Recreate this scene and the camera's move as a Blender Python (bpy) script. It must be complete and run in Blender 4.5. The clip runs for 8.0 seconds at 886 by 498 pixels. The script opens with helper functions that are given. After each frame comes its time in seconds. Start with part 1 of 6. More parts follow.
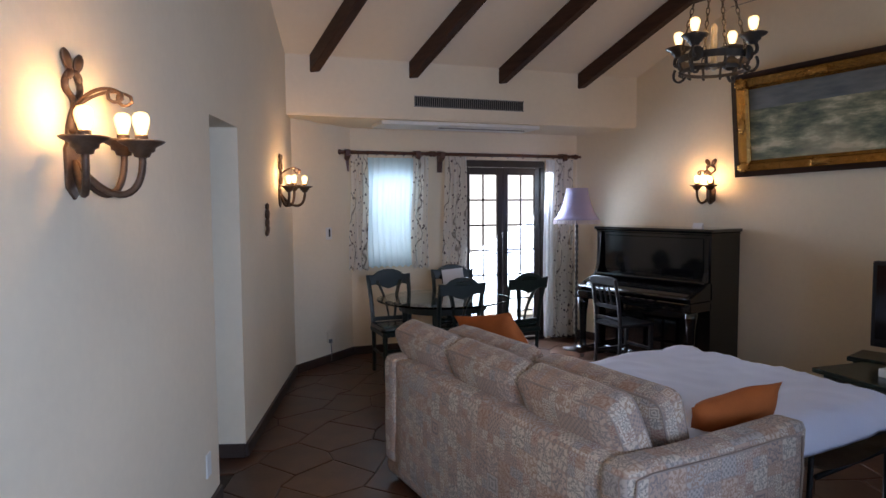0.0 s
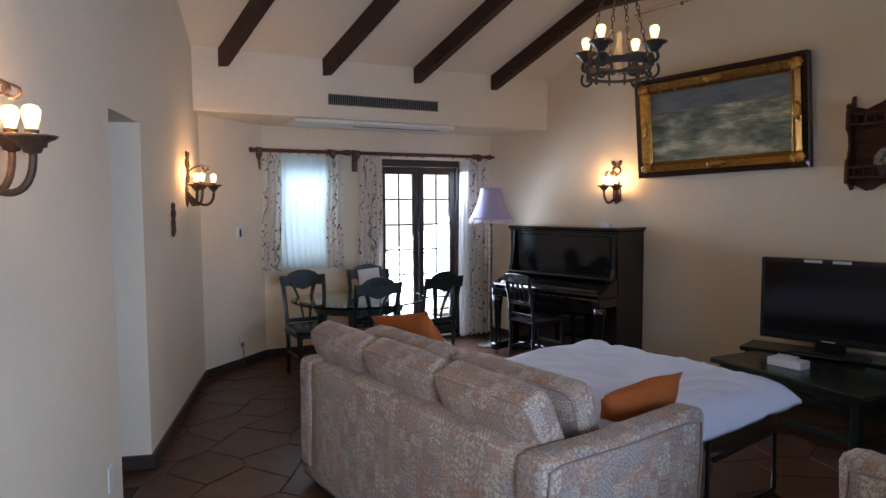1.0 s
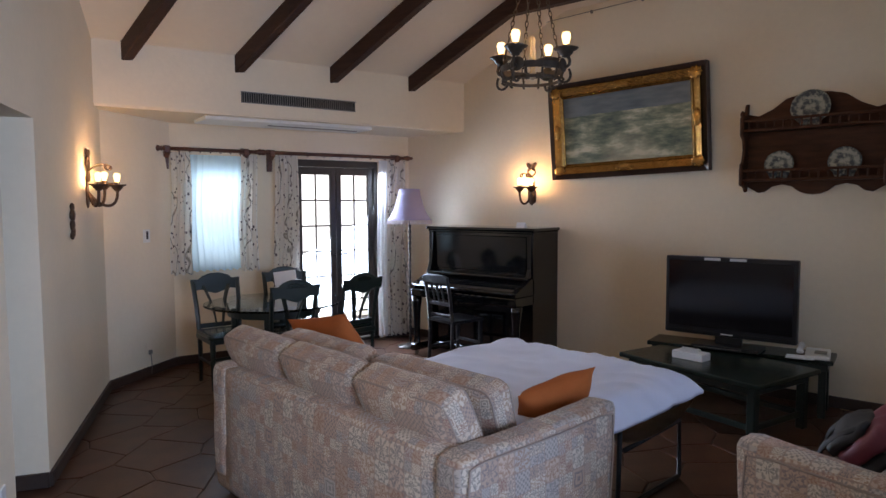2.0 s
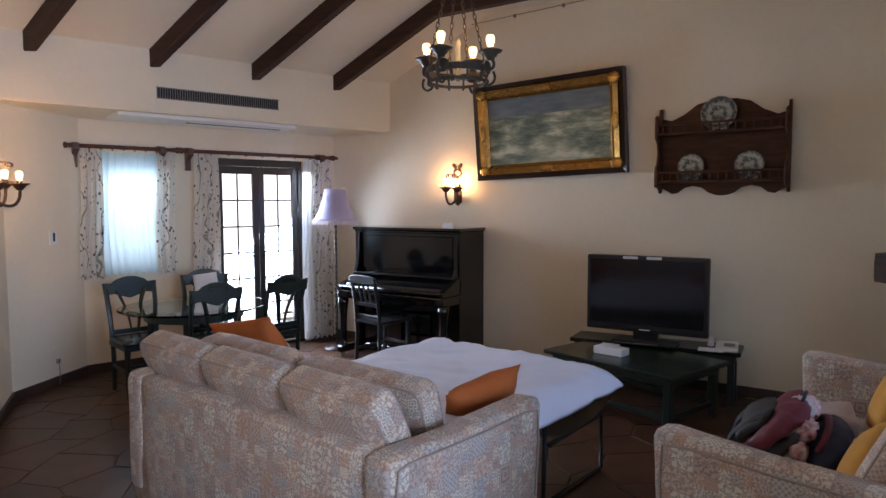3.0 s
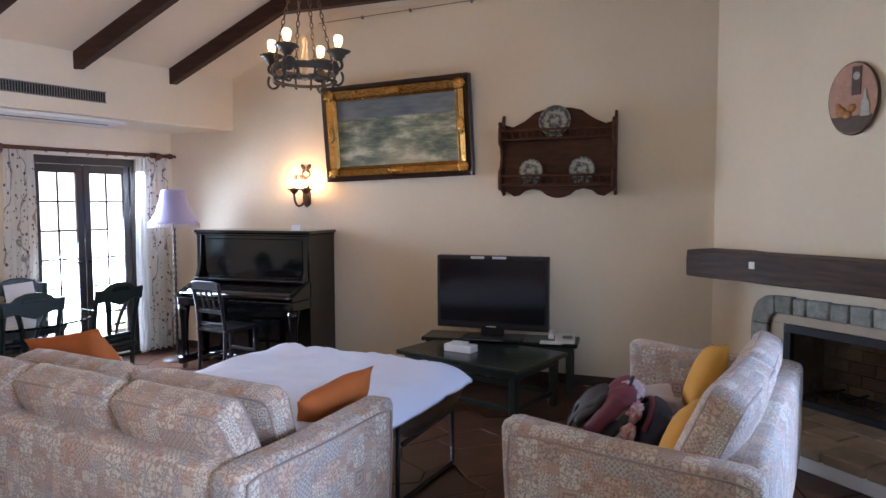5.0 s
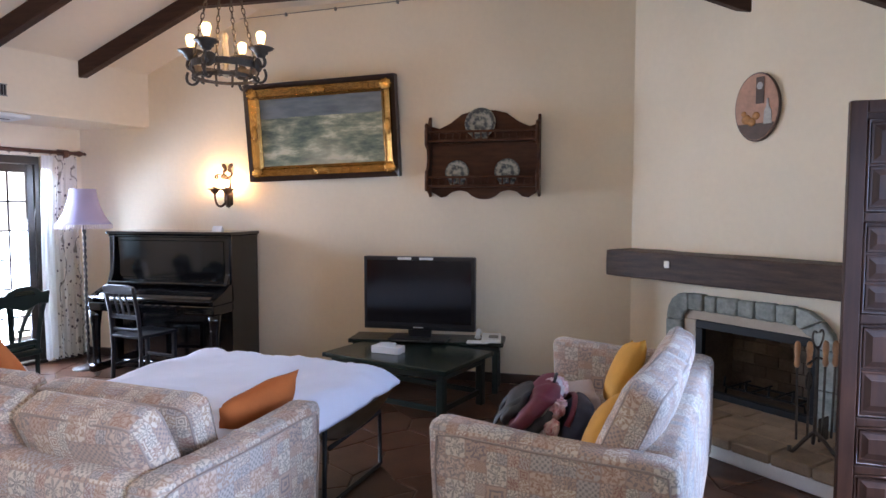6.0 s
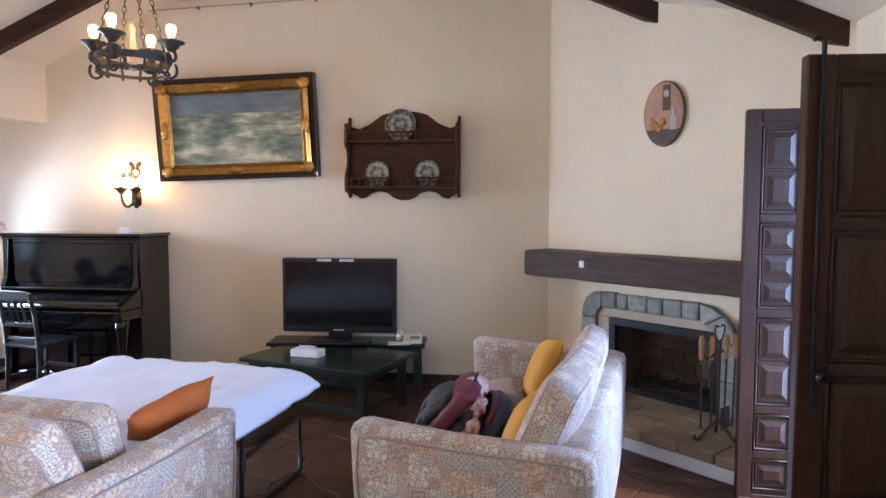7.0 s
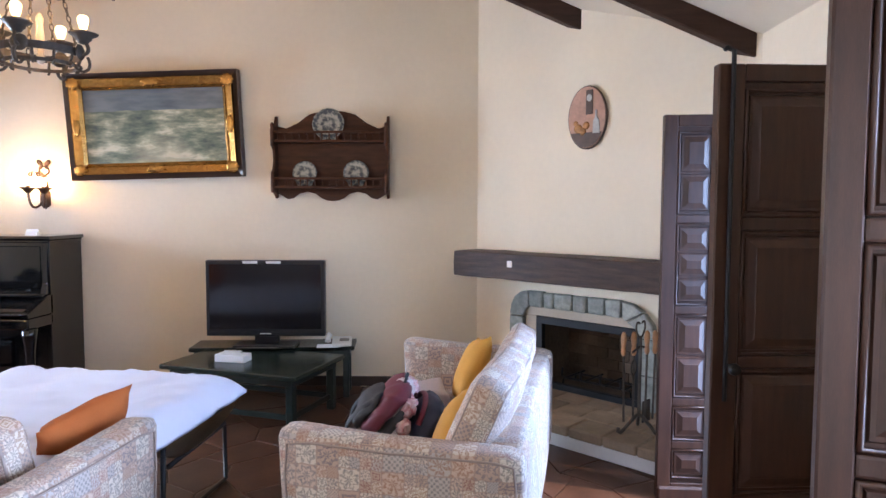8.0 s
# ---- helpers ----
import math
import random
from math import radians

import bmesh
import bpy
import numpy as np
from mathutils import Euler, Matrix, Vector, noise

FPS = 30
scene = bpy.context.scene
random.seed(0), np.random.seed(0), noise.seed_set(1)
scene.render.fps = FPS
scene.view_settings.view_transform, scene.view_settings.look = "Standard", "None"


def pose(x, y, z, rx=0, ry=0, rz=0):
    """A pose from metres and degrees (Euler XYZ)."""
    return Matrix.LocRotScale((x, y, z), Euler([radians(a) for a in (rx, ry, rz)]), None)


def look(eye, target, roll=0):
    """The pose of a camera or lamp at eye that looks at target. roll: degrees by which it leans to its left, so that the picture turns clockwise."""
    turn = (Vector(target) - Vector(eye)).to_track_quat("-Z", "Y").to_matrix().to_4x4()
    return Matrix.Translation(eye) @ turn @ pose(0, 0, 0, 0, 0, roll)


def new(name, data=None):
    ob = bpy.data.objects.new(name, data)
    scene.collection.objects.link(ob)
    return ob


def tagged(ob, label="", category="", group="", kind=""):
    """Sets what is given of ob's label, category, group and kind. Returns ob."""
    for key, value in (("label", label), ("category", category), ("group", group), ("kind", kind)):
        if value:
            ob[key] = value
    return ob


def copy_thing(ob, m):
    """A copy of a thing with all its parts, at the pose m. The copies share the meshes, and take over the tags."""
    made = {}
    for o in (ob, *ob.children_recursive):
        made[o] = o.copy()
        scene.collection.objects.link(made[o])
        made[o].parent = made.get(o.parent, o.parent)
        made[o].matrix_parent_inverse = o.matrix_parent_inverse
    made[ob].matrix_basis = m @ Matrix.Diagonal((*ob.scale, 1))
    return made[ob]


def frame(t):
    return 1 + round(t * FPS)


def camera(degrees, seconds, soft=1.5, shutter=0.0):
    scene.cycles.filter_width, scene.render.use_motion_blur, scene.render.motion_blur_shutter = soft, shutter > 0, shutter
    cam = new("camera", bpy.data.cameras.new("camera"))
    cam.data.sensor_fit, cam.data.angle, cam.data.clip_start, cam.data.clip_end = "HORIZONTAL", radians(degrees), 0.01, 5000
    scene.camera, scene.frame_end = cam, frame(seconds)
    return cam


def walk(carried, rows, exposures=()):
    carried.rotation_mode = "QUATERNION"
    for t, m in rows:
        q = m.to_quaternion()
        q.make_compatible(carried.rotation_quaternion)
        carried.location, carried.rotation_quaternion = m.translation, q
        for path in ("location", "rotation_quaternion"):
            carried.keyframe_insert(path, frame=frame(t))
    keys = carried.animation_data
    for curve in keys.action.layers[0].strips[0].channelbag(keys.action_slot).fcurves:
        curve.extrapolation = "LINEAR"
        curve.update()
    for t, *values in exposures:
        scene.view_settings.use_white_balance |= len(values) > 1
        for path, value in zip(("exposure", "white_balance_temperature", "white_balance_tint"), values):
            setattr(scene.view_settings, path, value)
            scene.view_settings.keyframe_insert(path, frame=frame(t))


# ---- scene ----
cam = camera(68.36, 8.0)
PATH = [
    (0, pose(0, 0, 1.564, 86.148, 0.356, -34.954)),
    (0.5, pose(0, 0, 1.564, 86.090, 0.345, -38.759)),
    (1, pose(0, 0, 1.564, 86.056, 0.303, -42.329)),
    (1.5, pose(0, 0, 1.564, 86.081, 0.281, -45.936)),
    (3, pose(0, 0, 1.564, 86.110, 0.218, -55.903)),
    (3.5, pose(0, 0, 1.564, 86.113, 0.207, -58.761)),
    (4, pose(0, 0, 1.564, 86.142, 0.262, -61.928)),
    (4.5, pose(0, 0, 1.564, 86.180, 0.243, -65.536)),
    (6, pose(0, 0, 1.564, 86.296, 0.011, -75.361)),
    (6.5, pose(0, 0, 1.564, 86.337, -0.081, -78.734)),
    (7, pose(0, 0, 1.564, 86.400, -0.127, -82.310)),
    (7.5, pose(0, 0, 1.564, 86.435, -0.112, -85.499)),
    (8, pose(0, 0, 1.564, 86.491, -0.167, -88.496)),
]
walk(cam, PATH, exposures=[(0.0, -1.12, 7000, 19), (1.5, -0.92, 7000, 19), (3.5, -0.56, 6900, 20), (4.5, -0.28, 6800, 20), (6.5, 0.26, 6650, 20), (8.0, 0.68, 6600, 20)])

# ---- world, sun, daylight and exposure ----
world = bpy.data.worlds.new("world")
scene.world = world
world.use_nodes = True
_nt = world.node_tree
_sky = _nt.nodes.new("ShaderNodeTexSky")
_sky.sky_type, _sky.sun_disc = "NISHITA", False
_sky.sun_elevation, _sky.sun_rotation = radians(42), radians(200)
_nt.links.new(_sky.outputs["Color"], _nt.nodes["Background"].inputs["Color"])
_nt.nodes["Background"].inputs["Strength"].default_value = 0.15

sun = new("sun", bpy.data.lights.new("sun", "SUN"))
sun.data.energy, sun.data.angle, sun.data.color = 4.0, radians(0.5), (1.0, 0.95, 0.88)
sun.matrix_world = look((-1.5, -4.2, 4.2), (0, 0, 0))


def daylight(name, eye, target, w, h, power, color):
    """Sky light that enters by an opening."""
    ob = new(name, bpy.data.lights.new(name, "AREA"))
    ob.data.shape, ob.data.size, ob.data.size_y = "RECTANGLE", w, h
    ob.data.energy, ob.data.color = power, color
    ob.matrix_world = look(eye, target)
    return ob


def bulb_light(name, at, power, color=(1.0, 0.62, 0.30), r=0.012):
    ob = new(name, bpy.data.lights.new(name, "POINT"))
    ob.data.energy, ob.data.color, ob.data.shadow_soft_size = power, color, r
    ob.location = at
    return ob


SKY = (0.55, 0.74, 1.0)
DEEP_SKY = (0.46, 0.66, 1.0)
SHADE_SKY = (0.34, 0.58, 1.0)
daylight("daylight_french_door", (4.86, 5.74, 1.1), (4.72, 4.3, 0.62), 0.95, 1.75, 180, SKY).data.spread = radians(122)
daylight("daylight_window", (3.56, 6.08, 1.5), (3.2, 4.8, 1.3), 0.5, 0.8, 9, SKY)
daylight("daylight_doorway", (2.9, -1.90, 1.1), (3.25, 0, 0.70), 1.0, 1.9, 64, SHADE_SKY).data.spread = radians(125)
# fill lamp added in an unseen rear opening to brighten the west wall
daylight("rear_fill_light", (0.15, -1.86, 1.50), (-0.3, 1.6, 0.90), 1.1, 1.1, 165, DEEP_SKY).data.spread = radians(120)

# ---- materials ----
def material(name, color, rough=0.6, metal=0.0, vary=0.15, scale=3.0, fine=60.0, bump=0.15, bump_size=None, spec=0.5, coat=0.0, second=None, rand=0.0, stretch=(1, 1, 1)):
    """A surface with variation at two scales, in object space, and a fine relief."""
    m = bpy.data.materials.new(name)
    m.use_nodes = True
    nt = m.node_tree
    b = nt.nodes["Principled BSDF"]
    tc = nt.nodes.new("ShaderNodeTexCoord")
    mp = nt.nodes.new("ShaderNodeMapping")
    mp.inputs["Scale"].default_value = stretch
    nt.links.new(tc.outputs["Object"], mp.inputs["Vector"])
    n1 = nt.nodes.new("ShaderNodeTexNoise"); n1.inputs["Scale"].default_value = scale; n1.inputs["Detail"].default_value = 6
    n2 = nt.nodes.new("ShaderNodeTexNoise"); n2.inputs["Scale"].default_value = fine; n2.inputs["Detail"].default_value = 4
    for n in (n1, n2):
        nt.links.new(mp.outputs["Vector"], n.inputs["Vector"])
    mixf = nt.nodes.new("ShaderNodeMath"); mixf.operation = "MULTIPLY_ADD"
    nt.links.new(n2.outputs["Fac"], mixf.inputs[0]); mixf.inputs[1].default_value = 0.4
    nt.links.new(n1.outputs["Fac"], mixf.inputs[2])
    ramp = nt.nodes.new("ShaderNodeValToRGB")
    c = Vector(color)
    c2 = Vector(second) if second else c * (1 - vary)
    hi = c if second else c * (1 + vary * 0.6)
    ramp.color_ramp.elements[0].position, ramp.color_ramp.elements[1].position = 0.42, 0.98
    ramp.color_ramp.elements[0].color = (*c2, 1)
    ramp.color_ramp.elements[1].color = (*[min(v, 0.95) for v in hi], 1)
    nt.links.new(mixf.outputs[0], ramp.inputs["Fac"])
    out = ramp.outputs["Color"]
    if rand:
        oi = nt.nodes.new("ShaderNodeObjectInfo")
        mr = nt.nodes.new("ShaderNodeMapRange")
        mr.inputs["To Min"].default_value, mr.inputs["To Max"].default_value = 1 - rand, 1 + rand
        nt.links.new(oi.outputs["Random"], mr.inputs["Value"])
        hsv = nt.nodes.new("ShaderNodeHueSaturation")
        nt.links.new(out, hsv.inputs["Color"]); nt.links.new(mr.outputs[0], hsv.inputs["Value"])
        out = hsv.outputs["Color"]
    nt.links.new(out, b.inputs["Base Color"])
    b.inputs["Roughness"].default_value, b.inputs["Metallic"].default_value = rough, metal
    b.inputs["Specular IOR Level"].default_value = spec
    if coat:
        b.inputs["Coat Weight"].default_value, b.inputs["Coat Roughness"].default_value = coat, 0.06
    if bump:
        bp = nt.nodes.new("ShaderNodeBump")
        bp.inputs["Strength"].default_value, bp.inputs["Distance"].default_value = bump, bump_size or 0.004
        nt.links.new(mixf.outputs[0], bp.inputs["Height"])
        nt.links.new(bp.outputs["Normal"], b.inputs["Normal"])
    return m


def glow(name, color, strength):
    """Clear bulb glass with the glare of its filament."""
    m = bpy.data.materials.new(name)
    m.use_nodes = True
    nt = m.node_tree
    nt.nodes.remove(nt.nodes["Principled BSDF"])
    tr, em, add = (nt.nodes.new(k) for k in ("ShaderNodeBsdfTransparent", "ShaderNodeEmission", "ShaderNodeAddShader"))
    tr.inputs["Color"].default_value = (0.97, 0.96, 0.94, 1)
    em.inputs["Color"].default_value = (*color, 1)
    em.inputs["Strength"].default_value = strength
    nt.links.new(tr.outputs[0], add.inputs[0]); nt.links.new(em.outputs[0], add.inputs[1])
    nt.links.new(add.outputs[0], nt.nodes["Material Output"].inputs["Surface"])
    return m


def glass(name, color=(1, 1, 1), rough=0.0, ior=1.45):
    m = bpy.data.materials.new(name)
    m.use_nodes = True
    b = m.node_tree.nodes["Principled BSDF"]
    b.inputs["Base Color"].default_value = (*color, 1)
    b.inputs["Roughness"].default_value = rough
    b.inputs["Transmission Weight"].default_value = 1.0
    b.inputs["IOR"].default_value = ior
    return m


def node(nt, kind, op=None, a=None, b=None, c=None):
    n = nt.nodes.new(kind)
    if op:
        n.operation = op
    for i, v in enumerate((a, b, c)):
        if v is None:
            continue
        if isinstance(v, (int, float, tuple)):
            n.inputs[i].default_value = v
        else:
            nt.links.new(v, n.inputs[i])
    return n


def ramp_of(nt, fac, stops, constant=False):
    r = nt.nodes.new("ShaderNodeValToRGB")
    if constant:
        r.color_ramp.interpolation = "CONSTANT"
    while len(r.color_ramp.elements) < len(stops):
        r.color_ramp.elements.new(0.5)
    for e, (p, c) in zip(r.color_ramp.elements, stops):
        e.position, e.color = p, (*c, 1)
    nt.links.new(fac, r.inputs["Fac"])
    return r.outputs["Color"]


def patchwork_fabric(name):
    """Woven upholstery of square blocks, whole or quartered, with rosettes, nested squares and checks."""
    m = bpy.data.materials.new(name)
    m.use_nodes = True
    nt = m.node_tree
    b = nt.nodes["Principled BSDF"]
    uv = nt.nodes.new("ShaderNodeUVMap")
    warp = nt.nodes.new("ShaderNodeTexNoise"); warp.inputs["Scale"].default_value = 40; warp.inputs["Detail"].default_value = 3
    nt.links.new(uv.outputs["UV"], warp.inputs["Vector"])
    w0_ = node(nt, "ShaderNodeVectorMath", "SUBTRACT", warp.outputs["Color"], (0.5, 0.5, 0.5))
    w1_ = node(nt, "ShaderNodeVectorMath", "SCALE", w0_.outputs[0]); w1_.inputs["Scale"].default_value = 0.016
    w2_ = node(nt, "ShaderNodeVectorMath", "ADD", w1_.outputs[0], uv.outputs["UV"])

    def blocks(size, off):
        """Corner number, random colour and centred place within blocks of one size."""
        c = node(nt, "ShaderNodeVectorMath", "SCALE", w2_.outputs[0]); c.inputs["Scale"].default_value = 1 / size
        fl = node(nt, "ShaderNodeVectorMath", "FLOOR", c.outputs[0])
        fr = node(nt, "ShaderNodeVectorMath", "FRACTION", c.outputs[0])
        key = node(nt, "ShaderNodeVectorMath", "ADD", fl.outputs[0], (off, off * 0.7, 0.0))
        wn = nt.nodes.new("ShaderNodeTexWhiteNoise"); wn.noise_dimensions = "2D"
        nt.links.new(key.outputs[0], wn.inputs["Vector"])
        ctr = node(nt, "ShaderNodeVectorMath", "SUBTRACT", fr.outputs[0], (0.5, 0.5, 0.0))
        return wn.outputs["Color"], ctr.outputs[0]

    big_c, big_p = blocks(0.086, 0.31)
    small_c, small_p = blocks(0.043, 7.37)
    bsep = nt.nodes.new("ShaderNodeSeparateColor"); nt.links.new(big_c, bsep.inputs[0])
    whole = node(nt, "ShaderNodeMath", "GREATER_THAN", bsep.outputs["Red"], 0.48)

    def choose(f, a, c, kind):
        x = nt.nodes.new("ShaderNodeMix"); x.data_type = kind
        nt.links.new(f, x.inputs["Factor"])
        k = {"VECTOR": 4, "RGBA": 6, "FLOAT": 2}[kind]
        for i, v in ((k, a), (k + 1, c)):
            if isinstance(v, (tuple, float)):
                x.inputs[i].default_value = v
            else:
                nt.links.new(v, x.inputs[i])
        return x.outputs[{"VECTOR": 1, "RGBA": 2, "FLOAT": 0}[kind]]

    col = choose(whole.outputs[0], small_c, big_c, "RGBA")
    pos = choose(whole.outputs[0], small_p, big_p, "VECTOR")
    kind = nt.nodes.new("ShaderNodeSeparateColor"); nt.links.new(col, kind.inputs[0])
    sep = nt.nodes.new("ShaderNodeSeparateXYZ"); nt.links.new(pos, sep.inputs[0])
    length = node(nt, "ShaderNodeVectorMath", "LENGTH", pos)
    ang = node(nt, "ShaderNodeMath", "ARCTAN2", sep.outputs["Y"], sep.outputs["X"])
    petals = node(nt, "ShaderNodeMath", "COSINE", node(nt, "ShaderNodeMath", "MULTIPLY", ang.outputs[0], 8.0).outputs[0])
    rad = node(nt, "ShaderNodeMath", "MULTIPLY_ADD", petals.outputs[0], 0.065, length.outputs["Value"])
    ringc = node(nt, "ShaderNodeMath", "SINE", node(nt, "ShaderNodeMath", "MULTIPLY", rad.outputs[0], 21.0).outputs[0])
    ax = node(nt, "ShaderNodeMath", "ABSOLUTE", sep.outputs["X"])
    ay = node(nt, "ShaderNodeMath", "ABSOLUTE", sep.outputs["Y"])
    square = node(nt, "ShaderNodeMath", "MAXIMUM", ax.outputs[0], ay.outputs[0])
    boxc = node(nt, "ShaderNodeMath", "SINE", node(nt, "ShaderNodeMath", "MULTIPLY", square.outputs[0], 27.0).outputs[0])
    cx = node(nt, "ShaderNodeMath", "SINE", node(nt, "ShaderNodeMath", "MULTIPLY", sep.outputs["X"], 25.0).outputs[0])
    cy = node(nt, "ShaderNodeMath", "SINE", node(nt, "ShaderNodeMath", "MULTIPLY", sep.outputs["Y"], 25.0).outputs[0])
    check = node(nt, "ShaderNodeMath", "MULTIPLY", cx.outputs[0], cy.outputs[0])
    k1 = node(nt, "ShaderNodeMath", "GREATER_THAN", kind.outputs["Green"], 0.05)
    k2 = node(nt, "ShaderNodeMath", "GREATER_THAN", kind.outputs["Green"], 0.92)
    mot = choose(k2.outputs[0], choose(k1.outputs[0], boxc.outputs[0], ringc.outputs[0], "FLOAT"), check.outputs[0], "FLOAT")
    motif = nt.nodes.new("ShaderNodeMapRange"); nt.links.new(mot, motif.inputs["Value"]); motif.inputs["From Min"].default_value, motif.inputs["From Max"].default_value = -0.15, 0.45
    fine = nt.nodes.new("ShaderNodeTexNoise"); fine.inputs["Scale"].default_value = 120; fine.inputs["Detail"].default_value = 3
    nt.links.new(uv.outputs["UV"], fine.inputs["Vector"])
    amount = node(nt, "ShaderNodeMath", "MULTIPLY", motif.outputs[0], node(nt, "ShaderNodeMath", "MULTIPLY", fine.outputs["Fac"], 1.3).outputs[0])
    base = ramp_of(nt, kind.outputs["Blue"], [(0.0, (0.53, 0.42, 0.33)), (0.25, (0.43, 0.30, 0.23)), (0.45, (0.57, 0.48, 0.385)), (0.65, (0.42, 0.36, 0.32)), (0.82, (0.50, 0.365, 0.285))], True)
    ink = ramp_of(nt, kind.outputs["Red"], [(0.0, (0.23, 0.095, 0.075)), (0.25, (0.14, 0.125, 0.135)), (0.55, (0.27, 0.135, 0.08)), (0.75, (0.16, 0.145, 0.15))], True)
    mix = choose(amount.outputs[0], base, ink, "RGBA")
    edge = node(nt, "ShaderNodeMath", "GREATER_THAN", square.outputs[0], 0.462)
    edgef = node(nt, "ShaderNodeMath", "MULTIPLY", edge.outputs[0], 0.7)
    lined = choose(edgef.outputs[0], mix, (0.30, 0.20, 0.165, 1), "RGBA")
    nt.links.new(lined, b.inputs["Base Color"])
    b.inputs["Roughness"].default_value = 0.85
    b.inputs["Sheen Weight"].default_value = 0.15
    weave = nt.nodes.new("ShaderNodeTexNoise"); weave.inputs["Scale"].default_value = 420
    nt.links.new(uv.outputs["UV"], weave.inputs["Vector"])
    soft = nt.nodes.new("ShaderNodeTexNoise"); soft.inputs["Scale"].default_value = 9
    nt.links.new(uv.outputs["UV"], soft.inputs["Vector"])
    hgt = node(nt, "ShaderNodeMath", "MULTIPLY_ADD", soft.outputs["Fac"], 4.0, weave.outputs["Fac"])
    bp = nt.nodes.new("ShaderNodeBump"); bp.inputs["Strength"].default_value, bp.inputs["Distance"].default_value = 0.35, 0.004
    nt.links.new(hgt.outputs[0], bp.inputs["Height"]); nt.links.new(bp.outputs["Normal"], b.inputs["Normal"])
    return m


PLASTER = material("plaster", (0.80, 0.695, 0.535), 0.85, vary=0.07, scale=1.3, fine=22, bump=0.35, bump_size=0.012, spec=0.2)
CEILING_PAINT = material("ceiling_paint", (0.78, 0.685, 0.55), 0.9, vary=0.06, scale=1.0, fine=18, bump=0.25, bump_size=0.012, spec=0.2)
DARK_WOOD = material("dark_wood", (0.050, 0.023, 0.015), 0.55, spec=0.25, vary=0.5, scale=3, fine=40, bump=0.4, bump_size=0.006, stretch=(9, 1, 9))
BASE_WOOD = material("base_wood", (0.045, 0.025, 0.018), 0.55, vary=0.4, scale=4, fine=50, bump=0.2)
DOOR_WOOD = material("door_wood", (0.047, 0.019, 0.011), 0.38, vary=0.5, scale=4, fine=60, bump=0.2, spec=0.35, stretch=(8, 8, 1))
MANTEL_WOOD = material("mantel_wood", (0.062, 0.034, 0.024), 0.5, spec=0.3, vary=0.9, scale=3.5, fine=40, bump=0.8, bump_size=0.010, stretch=(1, 9, 9))
SHELF_WOOD = material("shelf_wood", (0.078, 0.028, 0.012), 0.5, spec=0.2, vary=0.5, scale=5, fine=70, bump=0.2, stretch=(6, 1, 6))
ROD_WOOD = material("rod_wood", (0.10, 0.035, 0.020), 0.4, vary=0.4, scale=8, fine=60, bump=0.1)
TERRACOTTA = material("terracotta", (0.082, 0.034, 0.018), 0.34, vary=0.5, scale=5, fine=45, bump=0.16, bump_size=0.005, rand=0.16, spec=0.35)
GROUT = material("grout", (0.040, 0.027, 0.021), 0.8, vary=0.3, scale=8, fine=60, bump=0.3)
FABRIC = patchwork_fabric("patchwork_upholstery")
# white linen with the blue of the daylight mixed into its base colour
LINEN = material("daylit_white_linen", (0.71, 0.75, 0.88), 0.85, vary=0.05, scale=2, fine=200, bump=0.15, spec=0.2)
ORANGE = material("orange_cloth", (0.42, 0.112, 0.030), 0.85, vary=0.2, scale=7, fine=260, bump=0.2, spec=0.2)
YELLOW = material("mustard_cloth", (0.50, 0.235, 0.035), 0.75, vary=0.2, scale=7, fine=260, bump=0.2, spec=0.3)
PIANO_BLACK = material("black_lacquer", (0.003, 0.003, 0.0035), 0.09, vary=0.3, scale=4, fine=60, bump=0.0, spec=0.5, coat=0.4)
GREEN_BLACK = material("dark_green_paint", (0.009, 0.018, 0.015), 0.33, vary=0.4, scale=6, fine=60, bump=0.08)
GREEN_TOP = material("dark_green_top", (0.008, 0.017, 0.013), 0.26, vary=0.3, scale=5, fine=60, bump=0.06)
IRON = material("wrought_iron", (0.072, 0.058, 0.046), 0.55, metal=0.5, vary=0.4, scale=20, fine=120, bump=0.4, bump_size=0.003)
RUSTY = material("rusty_bronze", (0.10, 0.055, 0.032), 0.55, metal=0.4, vary=0.5, scale=18, fine=120, bump=0.4, bump_size=0.003)
BLACK_PLASTIC = material("black_plastic", (0.010, 0.010, 0.012), 0.38, spec=0.35, vary=0.2, bump=0.0)
SCREEN = material("screen", (0.006, 0.006, 0.008), 0.12, vary=0.1, bump=0.0)
WHITE_PLASTIC = material("white_plastic", (0.75, 0.74, 0.70), 0.4, vary=0.05, bump=0.0)
GREY_METAL = material("grey_metal", (0.22, 0.21, 0.19), 0.5, metal=0.3, vary=0.2, bump=0.05)
GOLD = material("gilded_wood", (0.62, 0.35, 0.10), 0.26, metal=0.9, second=(0.28, 0.135, 0.034), vary=0.6, scale=30, fine=90, bump=0.6, bump_size=0.007)
FRAME_WOOD = material("frame_wood", (0.035, 0.018, 0.013), 0.4, vary=0.4, bump=0.1)
STONE = material("grey_green_stone", (0.36, 0.37, 0.33), 0.7, vary=0.6, scale=16, fine=55, bump=0.8, bump_size=0.014, rand=0.32, second=(0.15, 0.17, 0.15))
HEARTH = material("sandstone_block", (0.30, 0.21, 0.135), 0.75, vary=0.3, scale=9, fine=60, bump=0.3, rand=0.18)
SOOT = material("sooty_brick", (0.15, 0.105, 0.072), 0.9, vary=0.5, scale=4, fine=40, bump=0.4, rand=0.25)
BLACK_STEEL = material("black_steel", (0.009, 0.010, 0.012), 0.45, metal=0.1, spec=0.3, vary=0.3, bump=0.0)
